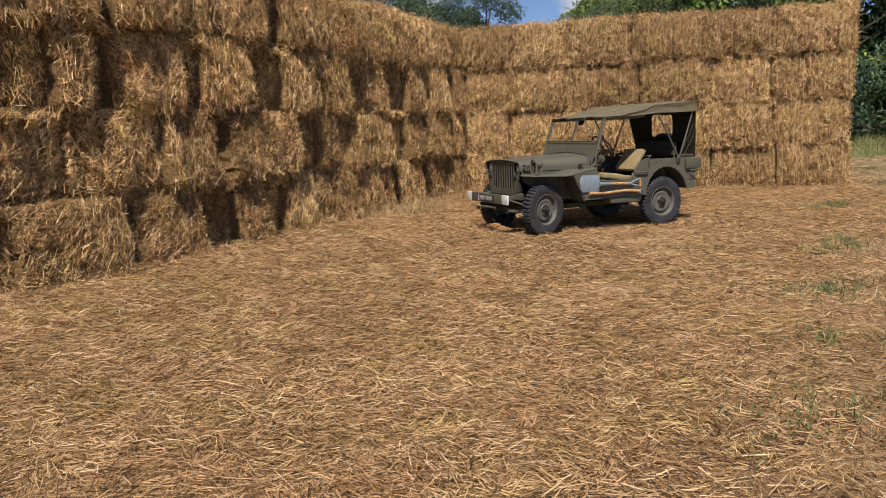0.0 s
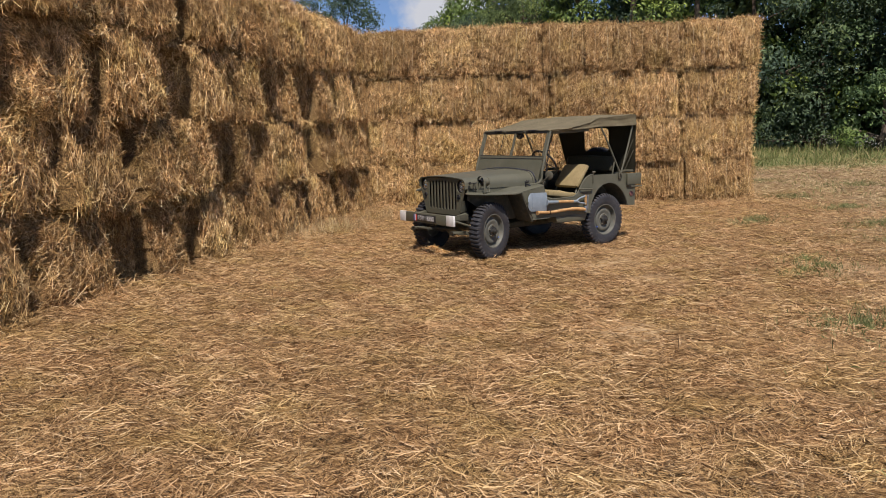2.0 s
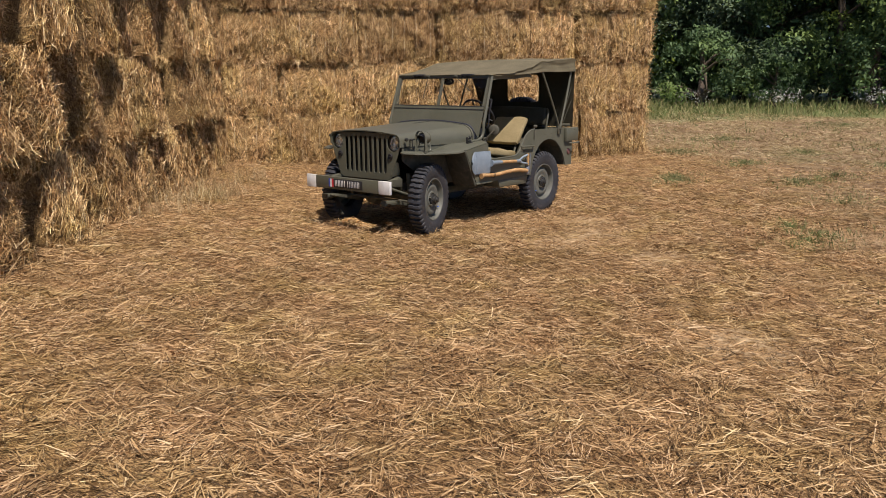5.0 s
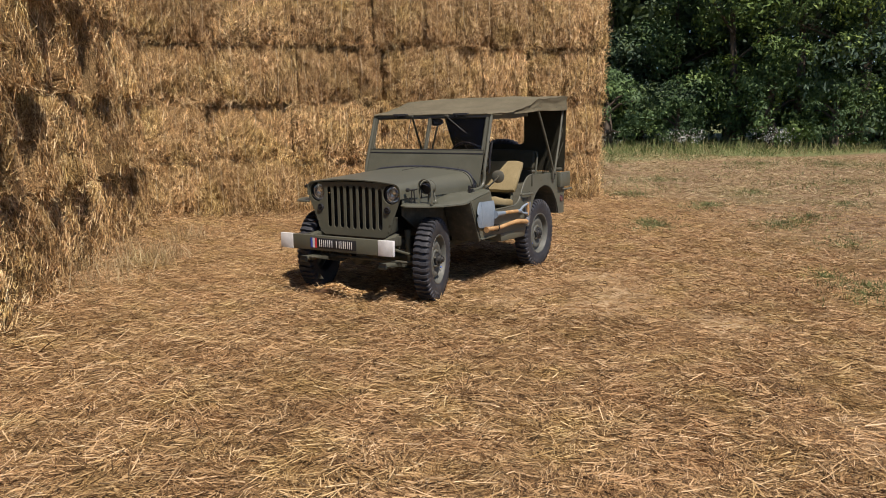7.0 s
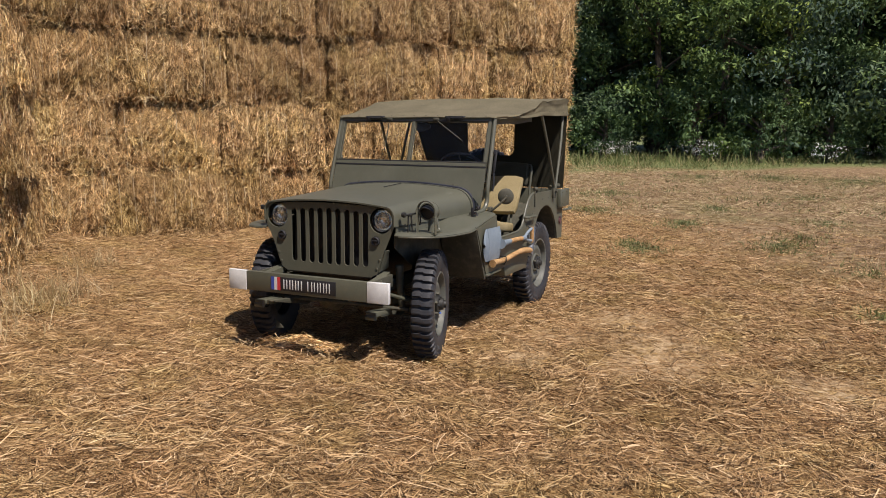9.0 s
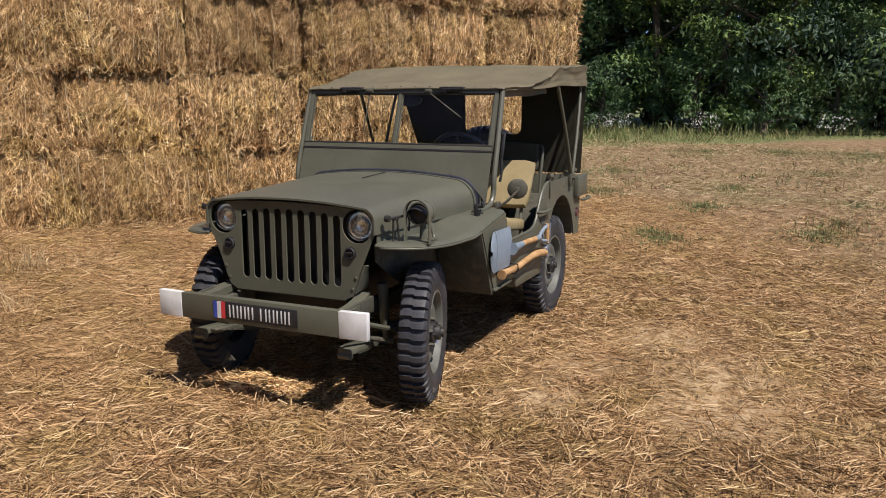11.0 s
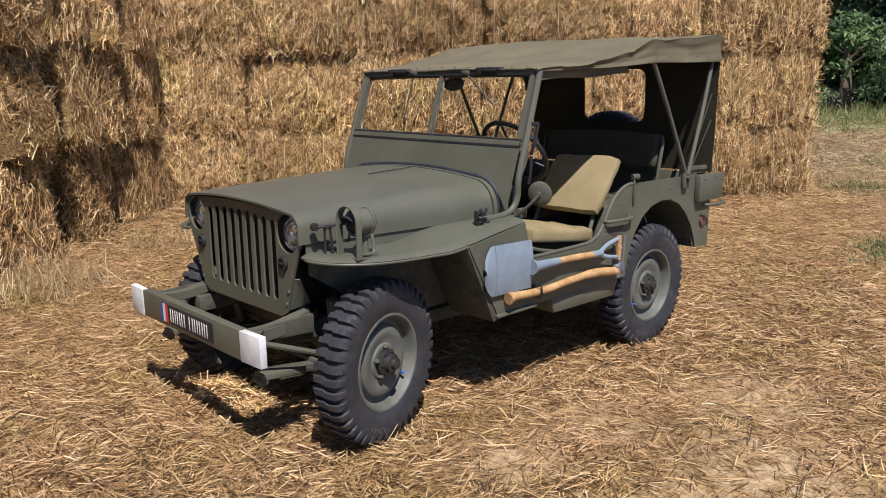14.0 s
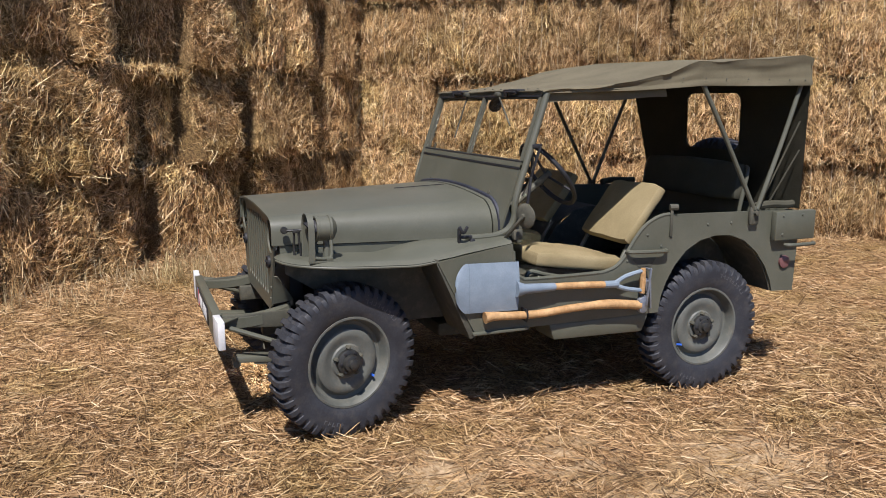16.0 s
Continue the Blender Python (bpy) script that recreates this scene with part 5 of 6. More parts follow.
for s in (-1, 1):
    mh = pose(-0.211, s * 0.407, 0.918, 0, -90, 0) @ Matrix.Diagonal((0.925, 0.925, 1, 1))
    # black bezel stands in for the shade inside the headlight recess
    lamp = part("headlight", lathe([(0.086, 0.006), (0.088, 0.026), (0.081, 0.032), (0.078, 0.026), (0.074, 0.018), (0.078, 0.004), (0.05, -0.05), (0.03, -0.06)], 32, mh), BLACK, GRILLE, "round headlight with clear lens")
    part("reflector", lathe([(0.077, 0.014), (0.064, -0.010), (0.040, -0.030), (0.012, -0.038), (0.0, -0.038)], 28, mh), SILVER, lamp)
    part("lens", lathe([(0.078, 0.020), (0.066, 0.031), (0.045, 0.038), (0.02, 0.041), (0.0, 0.0415), (0.0, 0.0375), (0.02, 0.037), (0.045, 0.034), (0.066, 0.027), (0.078, 0.016)], 28, mh), LENS, lamp).visible_shadow = False
    mk = pose(-0.262, s * 0.368, 0.782, 0, -90, 0)
    part("marker_light", join(lathe([(0.031, -0.02), (0.031, 0.016), (0.026, 0.020), (0.020, 0.014), (0.0, 0.014)], 18, mk), obox((0.012, 0.036, 0.008), pose(-0.283, s * 0.368, 0.786), 0.002)), BLACK, GRILLE)
for z in (0.60, 0.66):
    for s in (-1, 1):
        part("bolt", lathe([(0.008, 0), (0.008, 0.005), (0.0, 0.008)], 6, pose(-0.268, s * (0.378 if z < 0.63 else 0.398), z, 0, -90, 0)), OLIVE, GRILLE)

for o in (GRILLE, *GRILLE.children_recursive):
    o.data.transform(Matrix.Translation((-0.020, 0, 0)))

# hood


def hood_section(x, k=10):
    """Left half of the hood's cross-section at x, from the lower edge to the middle."""
    t = (x + 0.30) / 1.12
    w, zt, zb, r, cr = 0.512 + 0.088 * t, 1.044 + 0.042 * t, 0.884 - 0.012 * t, 0.070 + 0.075 * t, 0.028
    pts = [(-w, zb), (-w, zb + 0.03), (-w, zt - cr - r)]
    pts += [(-w + r - r * math.cos(a), zt - cr - r + r * math.sin(a)) for a in (math.pi / 2 * i / 7 for i in range(1, 8))]
    pts += [((-w + r) * (1 - i / 6), zt - cr * (1 - i / 6) ** 2) for i in range(1, 7)]
    return pts


def hood_fn(u, v):
    x = -0.312 + u * 1.110
    sec = hood_section(x)
    full = sec + [(-y, z) for y, z in sec[-2::-1]]
    y, z = full[round(v * (len(full) - 1))]
    return (x + (0.012 * (abs(y) / 0.5) ** 2 if u == 0 else 0), y, z)


NSEC = 2 * len(hood_section(0)) - 2
HOOD = piece("hood", bevel(sheet(22, NSEC, hood_fn, 0.010), 0.0), OLIVE, None, "smooth olive hood, faintly dusty")
part("hood_seam", obox((0.30, 0.006, 0.004), pose(0.62, -0.02, 1.0835, 0, -2.2, 0), 0.001), BLACK, HOOD)


def cowl_fn(u, v):
    x = 0.802 + u * 0.105
    sec = hood_section(0.82)
    full = sec + [(-y, z) for y, z in sec[-2::-1]]
    y, z = full[round(v * (len(full) - 1))]
    return (x, y * 1.01, z + 0.003)


piece("cowl", sheet(2, NSEC, cowl_fn, 0.010), OLIVE)
sec = hood_section(0.82)
seal = [(0.838 + 0.0 * z, y * 1.015, z + 0.006) for y, z in sec[1:]] + [(0.838, -y * 1.015, z + 0.006) for y, z in sec[-2:0:-1]]
piece("cowl_seal", tube(seal, 0.011, 6), SEAL, None, "dark blue-black rubber seal")

# body sides
side = [(0.615, 0.440), (1.690, 0.440), (1.705, 0.530), (1.735, 0.605), (1.785, 0.690), (1.855, 0.765), (1.945, 0.815), (2.05, 0.836), (2.15, 0.832), (2.25, 0.795),
        (2.34, 0.725), (2.41, 0.640), (2.455, 0.555), (2.475, 0.487), (2.628, 0.480), (2.645, 0.945), (2.28, 0.957), (1.76, 0.966), (1.70, 0.963), (1.645, 0.947), (1.59, 0.915), (1.545, 0.870),
        (1.505, 0.815), (1.465, 0.755), (1.42, 0.712), (1.36, 0.690), (1.28, 0.683), (0.925, 0.683), (0.87, 0.692), (0.838, 0.720), (0.824, 0.765), (0.818, 0.83), (0.812, 0.868), (0.76, 0.861),
        (0.62, 0.838), (0.44, 0.811), (0.42, 0.805)]
for s in (-1, 1):
    panel = prism(side, "y", s * 0.803, s * 0.789, 0)
    bmesh.ops.triangulate(panel, faces=[f for f in panel.faces if len(f.verts) > 4], ngon_method="EAR_CLIP")
    body = piece("body_side", panel, OLIVE)
    lip = arc([(x, s * 0.797, z + 0.002) for x, z in side[17:32]], 3)
    part("edge_bead", tube(lip, 0.010, 8), OLIVE, body)
    # wheel housing
    arch = side[1:14]

    def house(u, v, s=s):
        i = u * (len(arch) - 1)
        x, z = arch[round(i)]
        return (x, s * (0.787 - 0.30 * v), z + 0.004)

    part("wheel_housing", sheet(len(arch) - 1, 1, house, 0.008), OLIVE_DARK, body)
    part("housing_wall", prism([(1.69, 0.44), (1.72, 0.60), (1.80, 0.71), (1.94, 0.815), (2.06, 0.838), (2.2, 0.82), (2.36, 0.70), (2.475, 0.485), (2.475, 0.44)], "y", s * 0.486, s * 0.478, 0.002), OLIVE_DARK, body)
    part("corner_box", box((2.43, min(s * 0.845, s * 0.804), 0.785), (2.72, max(s * 0.845, s * 0.804), 0.950), 0.008), OLIVE, body)
    part("grab_handle", tube(arc([(1.475, s * 0.803, 0.786), (1.49, s * 0.832, 0.786), (1.60, s * 0.836, 0.782), (1.70, s * 0.832, 0.778), (1.715, s * 0.803, 0.778)], 4), 0.011, 8), OLIVE, body)
    part("handle_plate", prism([(1.51, 0.745), (1.66, 0.742), (1.63, 0.70), (1.55, 0.70)], "y", s * 0.806, s * 0.804, 0.0), OLIVE_DARK, body)
    part("rear_handle", tube(arc([(2.50, s * 0.846, 0.762), (2.52, s * 0.872, 0.762), (2.62, s * 0.876, 0.762), (2.69, s * 0.872, 0.762), (2.71, s * 0.846, 0.762)], 4), 0.011, 8), OLIVE, body)
    part("reflector", join(lathe([(0.036, 0.0), (0.036, 0.012), (0.032, 0.014), (0.0, 0.014)], 20, pose(2.545, s * 0.803, 0.655, s * -90, 0, 0))), RED, body, "round red reflector")
    part("latch_strap", join(obox((0.016, 0.008, 0.15), pose(1.745, s * 0.808, 0.925), 0.002), tube([(1.735, s * 0.80, 1.005), (1.775, s * 0.815, 1.005)], 0.017, 10)), OLIVE_DARK, body)
    for x, z in ((1.60, 0.865), (1.69, 0.80), (1.99, 0.90), (2.15, 0.90), (2.48, 0.925), (2.48, 0.82), (2.62, 0.925), (1.48, 0.735)):
        part("rivet", lathe([(0.008, 0.0), (0.006, 0.004), (0.0, 0.006)], 8, pose(x, s * (0.845 if x > 2.43 else 0.803), z, s * -90, 0, 0)), OLIVE, body)
    part("step_box", prism([(1.03, 0.438), (1.06, 0.352), (1.60, 0.340), (1.64, 0.438)], "y", s * 0.795, s * 0.60, 0.012), OLIVE, body)
    part("sill_flange", box((0.60, min(s * 0.82, s * 0.74), 0.432), (0.90, max(s * 0.82, s * 0.74), 0.446), 0.003), OLIVE, body)

    # front fender: one pressing from the rounded nose up to the cowl
    def fender_rim(u):
        if u < 0.55:
            a = 0.06 + (math.pi / 2 - 0.0601) * u / 0.55
            return 0.10 - 0.392 * math.cos(a) ** 0.83, 0.507 + 0.290 * math.sin(a) ** 0.83
        return 0.10 + 0.712 * (u - 0.55) / 0.45, 0.797

    def fender_fn(u, v, s=s):
        x, y1 = fender_rim(u)
        y0 = 0.506 + 0.079 * (x + 0.29) / 1.1
        y = y0 + (y1 - y0) * (1 - (1 - v) ** 1.7)
        d = 0.29 * (1 - (((0.10 - x) / 0.392) ** 2.4 + (max(0.0, y - 0.507) / 0.290) ** 2.4) ** 0.417) if x < 0.10 else 0.797 - y
        k = max(0.0, min(1.0, (x - 0.15) / 0.30))
        inner = 0.847 - 0.043 * (x + 0.28) + (0.060 + 0.043 * max(0.0, x - 0.42)) * k * k * (3 - 2 * k)
        h = max(0.0, min(1.0, (x - 0.28) / 0.28))
        outer = 0.847 - 0.043 * (x + 0.28) + h * h * (3 - 2 * h) * 0.034 + max(0.0, x - 0.50) * 0.18 * h
        w = max(0.0, min(1.0, (0.797 - y) / 0.215))
        roll = max(0.0, 1 - max(0.0, d) / 0.040) ** 2 * 0.018
        return (x, s * y, outer + (inner - outer) * w * w * (3 - 2 * w) + 0.012 * k * math.sin(math.pi * w) - roll)

    fen = piece("fender", sheet(48, 18, fender_fn, 0.012), OLIVE, None, "flat olive fender with a rounded front", 60)
    # skirt in the darker olive: shade behind the wheel put into the colour
    part("fender_skirt", prism([(0.405, 0.822), (0.428, 0.818), (0.622, 0.418), (0.592, 0.412)], "y", s * 0.797, s * 0.50, 0.003), OLIVE_DARK, fen)
    part("hood_side", sheet(10, 1, lambda u, v, s=s: (-0.262 + 0.90 * u, s * (0.506 + 0.07 * u), 0.815 + (0.064 - 0.010 * u) * v), 0.006), OLIVE, fen)
    part("fender_edge", tube([(p[0], p[1], p[2] - 0.008) for p in (fender_fn(0.022 * i, 1.0) for i in range(1, 35))], 0.006, 6), OLIVE, fen)
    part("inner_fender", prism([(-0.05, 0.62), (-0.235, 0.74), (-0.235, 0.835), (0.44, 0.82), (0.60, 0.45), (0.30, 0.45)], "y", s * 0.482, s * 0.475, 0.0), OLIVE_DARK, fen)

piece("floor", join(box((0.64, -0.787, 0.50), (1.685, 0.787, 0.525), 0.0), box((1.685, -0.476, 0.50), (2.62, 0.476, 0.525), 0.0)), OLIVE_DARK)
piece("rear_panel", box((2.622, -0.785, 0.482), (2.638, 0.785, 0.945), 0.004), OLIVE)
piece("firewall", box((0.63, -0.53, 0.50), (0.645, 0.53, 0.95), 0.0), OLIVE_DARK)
piece("dashboard", box((0.925, -0.62, 0.83), (0.965, 0.62, 1.02), 0.015), OLIVE)
piece("toe_board", prism([(0.66, 0.53), (0.95, 0.53), (0.66, 0.80)], "y", -0.60, 0.60, 0.0), OLIVE_DARK)
piece("gear_lever", tube(arc([(1.05, -0.02, 0.53), (1.02, -0.04, 0.80), (1.10, -0.05, 0.92)], 4), 0.009, 8), BLACK)

# fender lamp with guard, hood catches
s = -1
lamp = piece("fender_lamp", lathe([(0.0, -0.050), (0.030, -0.048), (0.050, -0.036), (0.056, -0.026), (0.060, -0.024), (0.060, -0.014), (0.055, -0.012), (0.055, 0.036), (0.059, 0.038), (0.059, 0.048), (0.052, 0.049), (0.050, 0.040), (0.0, 0.036)], 28, pose(-0.082, -0.668, 0.978, 0, -90, 0)), OLIVE, None, "round blackout lamp behind a strap guard")
for x0, hw, zc in ((-0.162, 0.066, 0.985),):
    hoop = [(x0, -0.678 - hw, 0.835), (x0, -0.678 - hw, zc)] + [(x0, -0.678 - hw * math.cos(a), zc + 0.066 * math.sin(a)) for a in (math.pi * k / 12 for k in range(1, 12))] + [(x0, -0.678 + hw, zc), (x0, -0.678 + hw, 0.835)]
    bm = tube(hoop, 0.004, 4)
    for v in bm.verts:
        v.co.x = x0 + (v.co.x - x0) * 5.0
    part("guard_strap", bm, OLIVE, lamp)
part("lens", lathe([(0.050, 0.041), (0.030, 0.047), (0.0, 0.049), (0.0, 0.037)], 24, pose(-0.082, -0.668, 0.978, 0, -90, 0)), BLACK, lamp, "dark blackout lens")
part("visor", sheet(12, 3, lambda u, v: (-0.127 - 0.055 * v * math.sin(math.pi * (0.12 + 0.76 * u)), -0.668 - 0.050 * math.cos(math.pi * u), 0.974 + 0.046 * math.sin(math.pi * u) * (1 - 0.25 * v)), 0.003), BLACK, lamp, "short black hood over the lens")
part("guard_foot", box((-0.172, -0.746, 0.832), (-0.045, -0.61, 0.8415), 0.002), OLIVE, lamp)
part("guard_side", join(tube(arc([(-0.160, -0.738, 0.860), (-0.11, -0.735, 0.850), (-0.07, -0.725, 0.856), (-0.065, -0.705, 0.93)], 4), 0.008, 8), obox((0.03, 0.026, 0.02), pose(-0.08, -0.732, 0.848), 0.005)), OLIVE, lamp)
part("lamp_stalk", tube([(-0.075, -0.669, 0.835), (-0.078, -0.668, 0.928)], 0.014, 8, taper=[0.022, 0.014]), OLIVE, lamp)
for s in (-1, 1):
    piece("hood_catch", join(tube([(-0.205, s * 0.565, 0.832), (-0.205, s * 0.567, 0.955)], 0.0055, 8), tube([(-0.178, s * 0.585, 0.832), (-0.186, s * 0.578, 0.952)], 0.0055, 8), tube([(-0.255, s * 0.558, 0.960), (-0.11, s * 0.602, 0.966)], 0.0065, 8),
                             tube(arc([(-0.115, s * 0.602, 0.966), (-0.105, s * 0.606, 0.93), (-0.115, s * 0.606, 0.885)], 3), 0.005, 6), lathe([(0.0, -0.014), (0.016, -0.012), (0.018, 0.0), (0.016, 0.012), (0.0, 0.014)], 12, pose(-0.248, s * 0.556, 0.962, 90, 0, 0)),
                             obox((0.016, 0.012, 0.030), pose(-0.135, s * 0.596, 0.986, 0, 24, 0), 0.004), obox((0.034, 0.022, 0.018), pose(-0.195, s * 0.575, 0.958), 0.004)), HUB)
    clamp = piece("windshield_clamp", join(obox((0.014, 0.022, 0.080), pose(0.570, s * 0.705, 0.905), 0.004), obox((0.075, 0.014, 0.016), pose(0.600, s * 0.708, 0.902), 0.005),
                                           obox((0.024, 0.018, 0.05), pose(0.632, s * 0.712, 0.868, 0, 20, 0), 0.004), tube([(0.575, s * 0.69, 0.925), (0.575, s * 0.745, 0.930)], 0.008, 8)), BLACK, None, "black steel clamp with a wing screw")
    part("wing_screw", join(obox((0.016, 0.010, 0.040), pose(0.562, s * 0.745, 0.944, 0, -28, 0), 0.004), obox((0.016, 0.010, 0.036), pose(0.588, s * 0.745, 0.944, 0, 28, 0), 0.004)), BLACK, clamp)
    part("wire_loop", tube([(0.636, s * 0.716, 0.858), (0.622, s * 0.724, 0.838), (0.632, s * 0.728, 0.820), (0.650, s * 0.728, 0.822), (0.654, s * 0.722, 0.842)], 0.0045, 6, True), STEEL, clamp)

# windshield
SL = 0.33
WN = Vector((-1, 0, SL)).normalized()


def W(y, z, off=0.0):
    return Vector((0.85 + SL * (z - 1.0), y, z)) + WN * off


def slab(y0, y1, z0, z1, o0=-0.012, o1=0.012, r=0.003):
    bm = bmesh.new()
    vs = [bm.verts.new(W(y, z, o)) for o in (o0, o1) for y, z in ((y0, z0), (y1, z0), (y1, z1), (y0, z1))]
    for q in ((3, 2, 1, 0), (4, 5, 6, 7), (0, 1, 5, 4), (1, 2, 6, 5), (2, 3, 7, 6), (3, 0, 4, 7)):
        bm.faces.new([vs[i] for i in q])
    return bevel(bm, r)


def panel_fn(u, v):
    y = -0.672 + 1.344 * u
    a = abs(y)
    zb = 1.066 - 0.028 * (y / 0.6) ** 2 - 0.115 * max(0, (a - 0.47) / 0.20) ** 2
    return W(y, zb + (1.236 - zb) * v, 0.004)


WS = piece("windshield_panel", sheet(40, 6, panel_fn, 0.010), OLIVE, None, "olive sheet-metal panel below the windshield glass")
for y0, y1, z0, z1, nm in ((-0.672, 0.672, 1.224, 1.248, "lower_rail"), (-0.672, 0.672, 1.576, 1.601, "upper_rail"), (-0.672, -0.648, 1.246, 1.578, "side_rail"), (0.648, 0.672, 1.246, 1.578, "side_rail"), (-0.009, 0.009, 1.246, 1.578, "divider")):
    part(nm, slab(y0, y1, z0, z1, -0.014, 0.016), OLIVE, WS)
for y0, y1 in ((-0.648, -0.009), (0.009, 0.648)):
    g = part("glass_pane", slab(y0, y1, 1.248, 1.576, -0.002, 0.002, 0), GLASS, WS, "clear glass pane")
    g.visible_shadow = False
    for q in ((y0, y1, 1.248, 1.260), (y0, y1, 1.564, 1.576), (y0, y0 + 0.009, 1.260, 1.564), (y1 - 0.009, y1, 1.260, 1.564)):
        part("inner_frame", slab(*q, -0.008, 0.010, 0.002), OLIVE_DARK, WS)
for z0, z1, o in ((1.214, 1.222, 0.0175), (1.249, 1.255, 0.0175), (1.569, 1.575, 0.0175)):
    part("rubber_seal", slab(-0.672, 0.672, z0, z1, 0.003, o, 0.001), BLACK, WS)
for s in (-1, 1):
    part("side_arm", tube(arc([W(s * 0.690, 1.59), W(s * 0.698, 1.30), W(s * 0.702, 1.08), (0.868, s * 0.702, 0.985), (0.838, s * 0.70, 0.928), (0.780, s * 0.695, 0.900), (0.70, s * 0.685, 0.892), (0.615, s * 0.672, 0.890)], 5), 0.0165, 10), OLIVE, WS)
    bars = [obox((0.006, 0.020, 0.16), Matrix.Translation(W(s * 0.722, 1.27, -0.035)) @ Matrix.Rotation(math.atan(SL), 4, "Y"), 0.002), obox((0.05, 0.012, 0.02), Matrix.Translation(W(s * 0.716, 1.34, -0.02)), 0.003),
            tube(arc([W(s * 0.722, 1.19, -0.035), (0.935, s * 0.728, 1.10), (0.93, s * 0.72, 1.04)], 4), 0.008, 6)]
    part("adjusting_arm", join(*bars), BLACK, WS, "dark perforated steel adjusting arm")
    part("hinge", obox((0.05, 0.03, 0.05), pose(0.875, s * 0.725, 0.90), 0.006), OLIVE_DARK, WS)
    part("chain", tube(arc([W(s * 0.66, 1.30, -0.04), W(s * 0.665, 1.18, -0.07), W(s * 0.67, 1.10, -0.05)], 4), 0.008, 6), OLIVE_DARK, WS)
    part("knob", lathe([(0.010, 0), (0.012, 0.012), (0.0, 0.016)], 8, Matrix.Translation(W(s * 0.42, 1.075, 0.006)) @ WN.to_track_quat("Z", "Y").to_matrix().to_4x4()), OLIVE_DARK, WS)
for y in (-0.36, 0.36):
    part("header_clasp", join(obox((0.05, 0.16, 0.014), pose(1.030, y, 1.607), 0.004), obox((0.02, 0.05, 0.03), pose(1.014, y - 0.02, 1.60), 0.004), tube([(1.008, y - 0.07, 1.596), (1.008, y + 0.07, 1.600)], 0.007, 6), obox((0.016, 0.03, 0.03), pose(1.008, y + 0.05, 1.590), 0.004)), BLACK, WS, "dark steel roof clasp")
part("wiper", join(tube([W(-0.20, 1.575, 0.022), W(-0.44, 1.42, 0.020)], 0.0045, 6), obox((0.04, 0.05, 0.026), Matrix.Translation(W(-0.20, 1.580, 0.024)), 0.01)), OLIVE_DARK, WS)
part("wiper", join(tube([W(0.22, 1.575, 0.022), W(0.23, 1.33, 0.020)], 0.0045, 6), obox((0.04, 0.05, 0.026), Matrix.Translation(W(0.22, 1.580, 0.024)), 0.01)), OLIVE_DARK, WS)
mir = part("rear_view_mirror", lathe([(0.0, -0.018), (0.028, -0.014), (0.04, 0.0), (0.037, 0.006), (0.0, 0.006)], 24, Matrix.Translation(W(-0.045, 1.545, -0.05)) @ Matrix.Rotation(radians(-80), 4, "Y") @ Matrix.Diagonal((1, 2.1, 1, 1))), BLACK, WS)
# olive mirror with its shade put into the colour by the darker material
mir = piece("side_mirror", lathe([(0.0, -0.014), (0.03, -0.012), (0.052, -0.006), (0.061, 0.0), (0.061, 0.006), (0.056, 0.007), (0.053, 0.003), (0.0, 0.003)], 28, look((0.845, -0.862, 1.012), (-0.20, -1.20, 0.94))), OLIVE_DARK, None, "round side mirror on a thin arm")
part("mirror_arm", join(tube(arc([(0.80, -0.735, 0.885), (0.80, -0.80, 0.93), (0.820, -0.868, 1.000), (0.835, -0.865, 1.010)], 4), 0.0085, 8), lathe([(0.014, 0.0), (0.014, 0.018), (0.0, 0.022)], 8, look((0.836, -0.865, 1.011), (1.9, -0.52, 1.08)))), OLIVE_DARK, mir)

# steering wheel
AX = Vector((0.80, 0, 0.60)).normalized()
mw = Matrix.Translation((1.255, -0.345, 1.155)) @ AX.to_track_quat("Z", "Y").to_matrix().to_4x4()
sw = piece("steering_wheel", lathe([(0.205 + 0.013 * math.cos(a), 0.013 * math.sin(a)) for a in (2 * math.pi * k / 10 for k in range(10))], 44, mw, True), BLACK, None, "thin black steering wheel")
for k in range(3):
    a = 2 * math.pi * k / 3 + math.pi / 2
    part("spoke", tube([mw @ Vector((0, 0, -0.01)), mw @ Vector((0.20 * math.cos(a), 0.20 * math.sin(a), 0))], 0.007, 6), BLACK, sw)
part("steering_column", tube([mw @ Vector((0, 0, 0.015)), mw @ Vector((0, 0, -0.62))], 0.020, 10), OLIVE_DARK, sw)

# seats


def cushion(lo, hi, r, m, puff=0.012):
    bm = bmesh.new()
    bmesh.ops.create_cube(bm, size=1)
    for v in bm.verts:
        v.co = Vector([lo[i] + (v.co[i] + 0.5) * (hi[i] - lo[i]) for i in range(3)])
    bmesh.ops.subdivide_edges(bm, edges=bm.edges[:], cuts=5, use_grid_fill=True)
    c = [(lo[i] + hi[i]) / 2 for i in range(3)]
    hs = [(hi[i] - lo[i]) / 2 for i in range(3)]
    for v in bm.verts:
        q = [(v.co[i] - c[i]) for i in range(3)]
        core = [max(-(hs[i] - r), min(hs[i] - r, q[i])) for i in range(3)]
        d = Vector([q[i] - core[i] for i in range(3)])
        if d.length > 1e-6:
            d = d.normalized() * r
        v.co = Vector(core) + d + Vector(c)
        n = noise.noise(v.co * 9)
        v.co += Vector((0, 0, puff * n * 0.5)) + d.normalized() * puff * n * 0.4
    bmesh.ops.transform(bm, matrix=m, verts=bm.verts)
    return bm


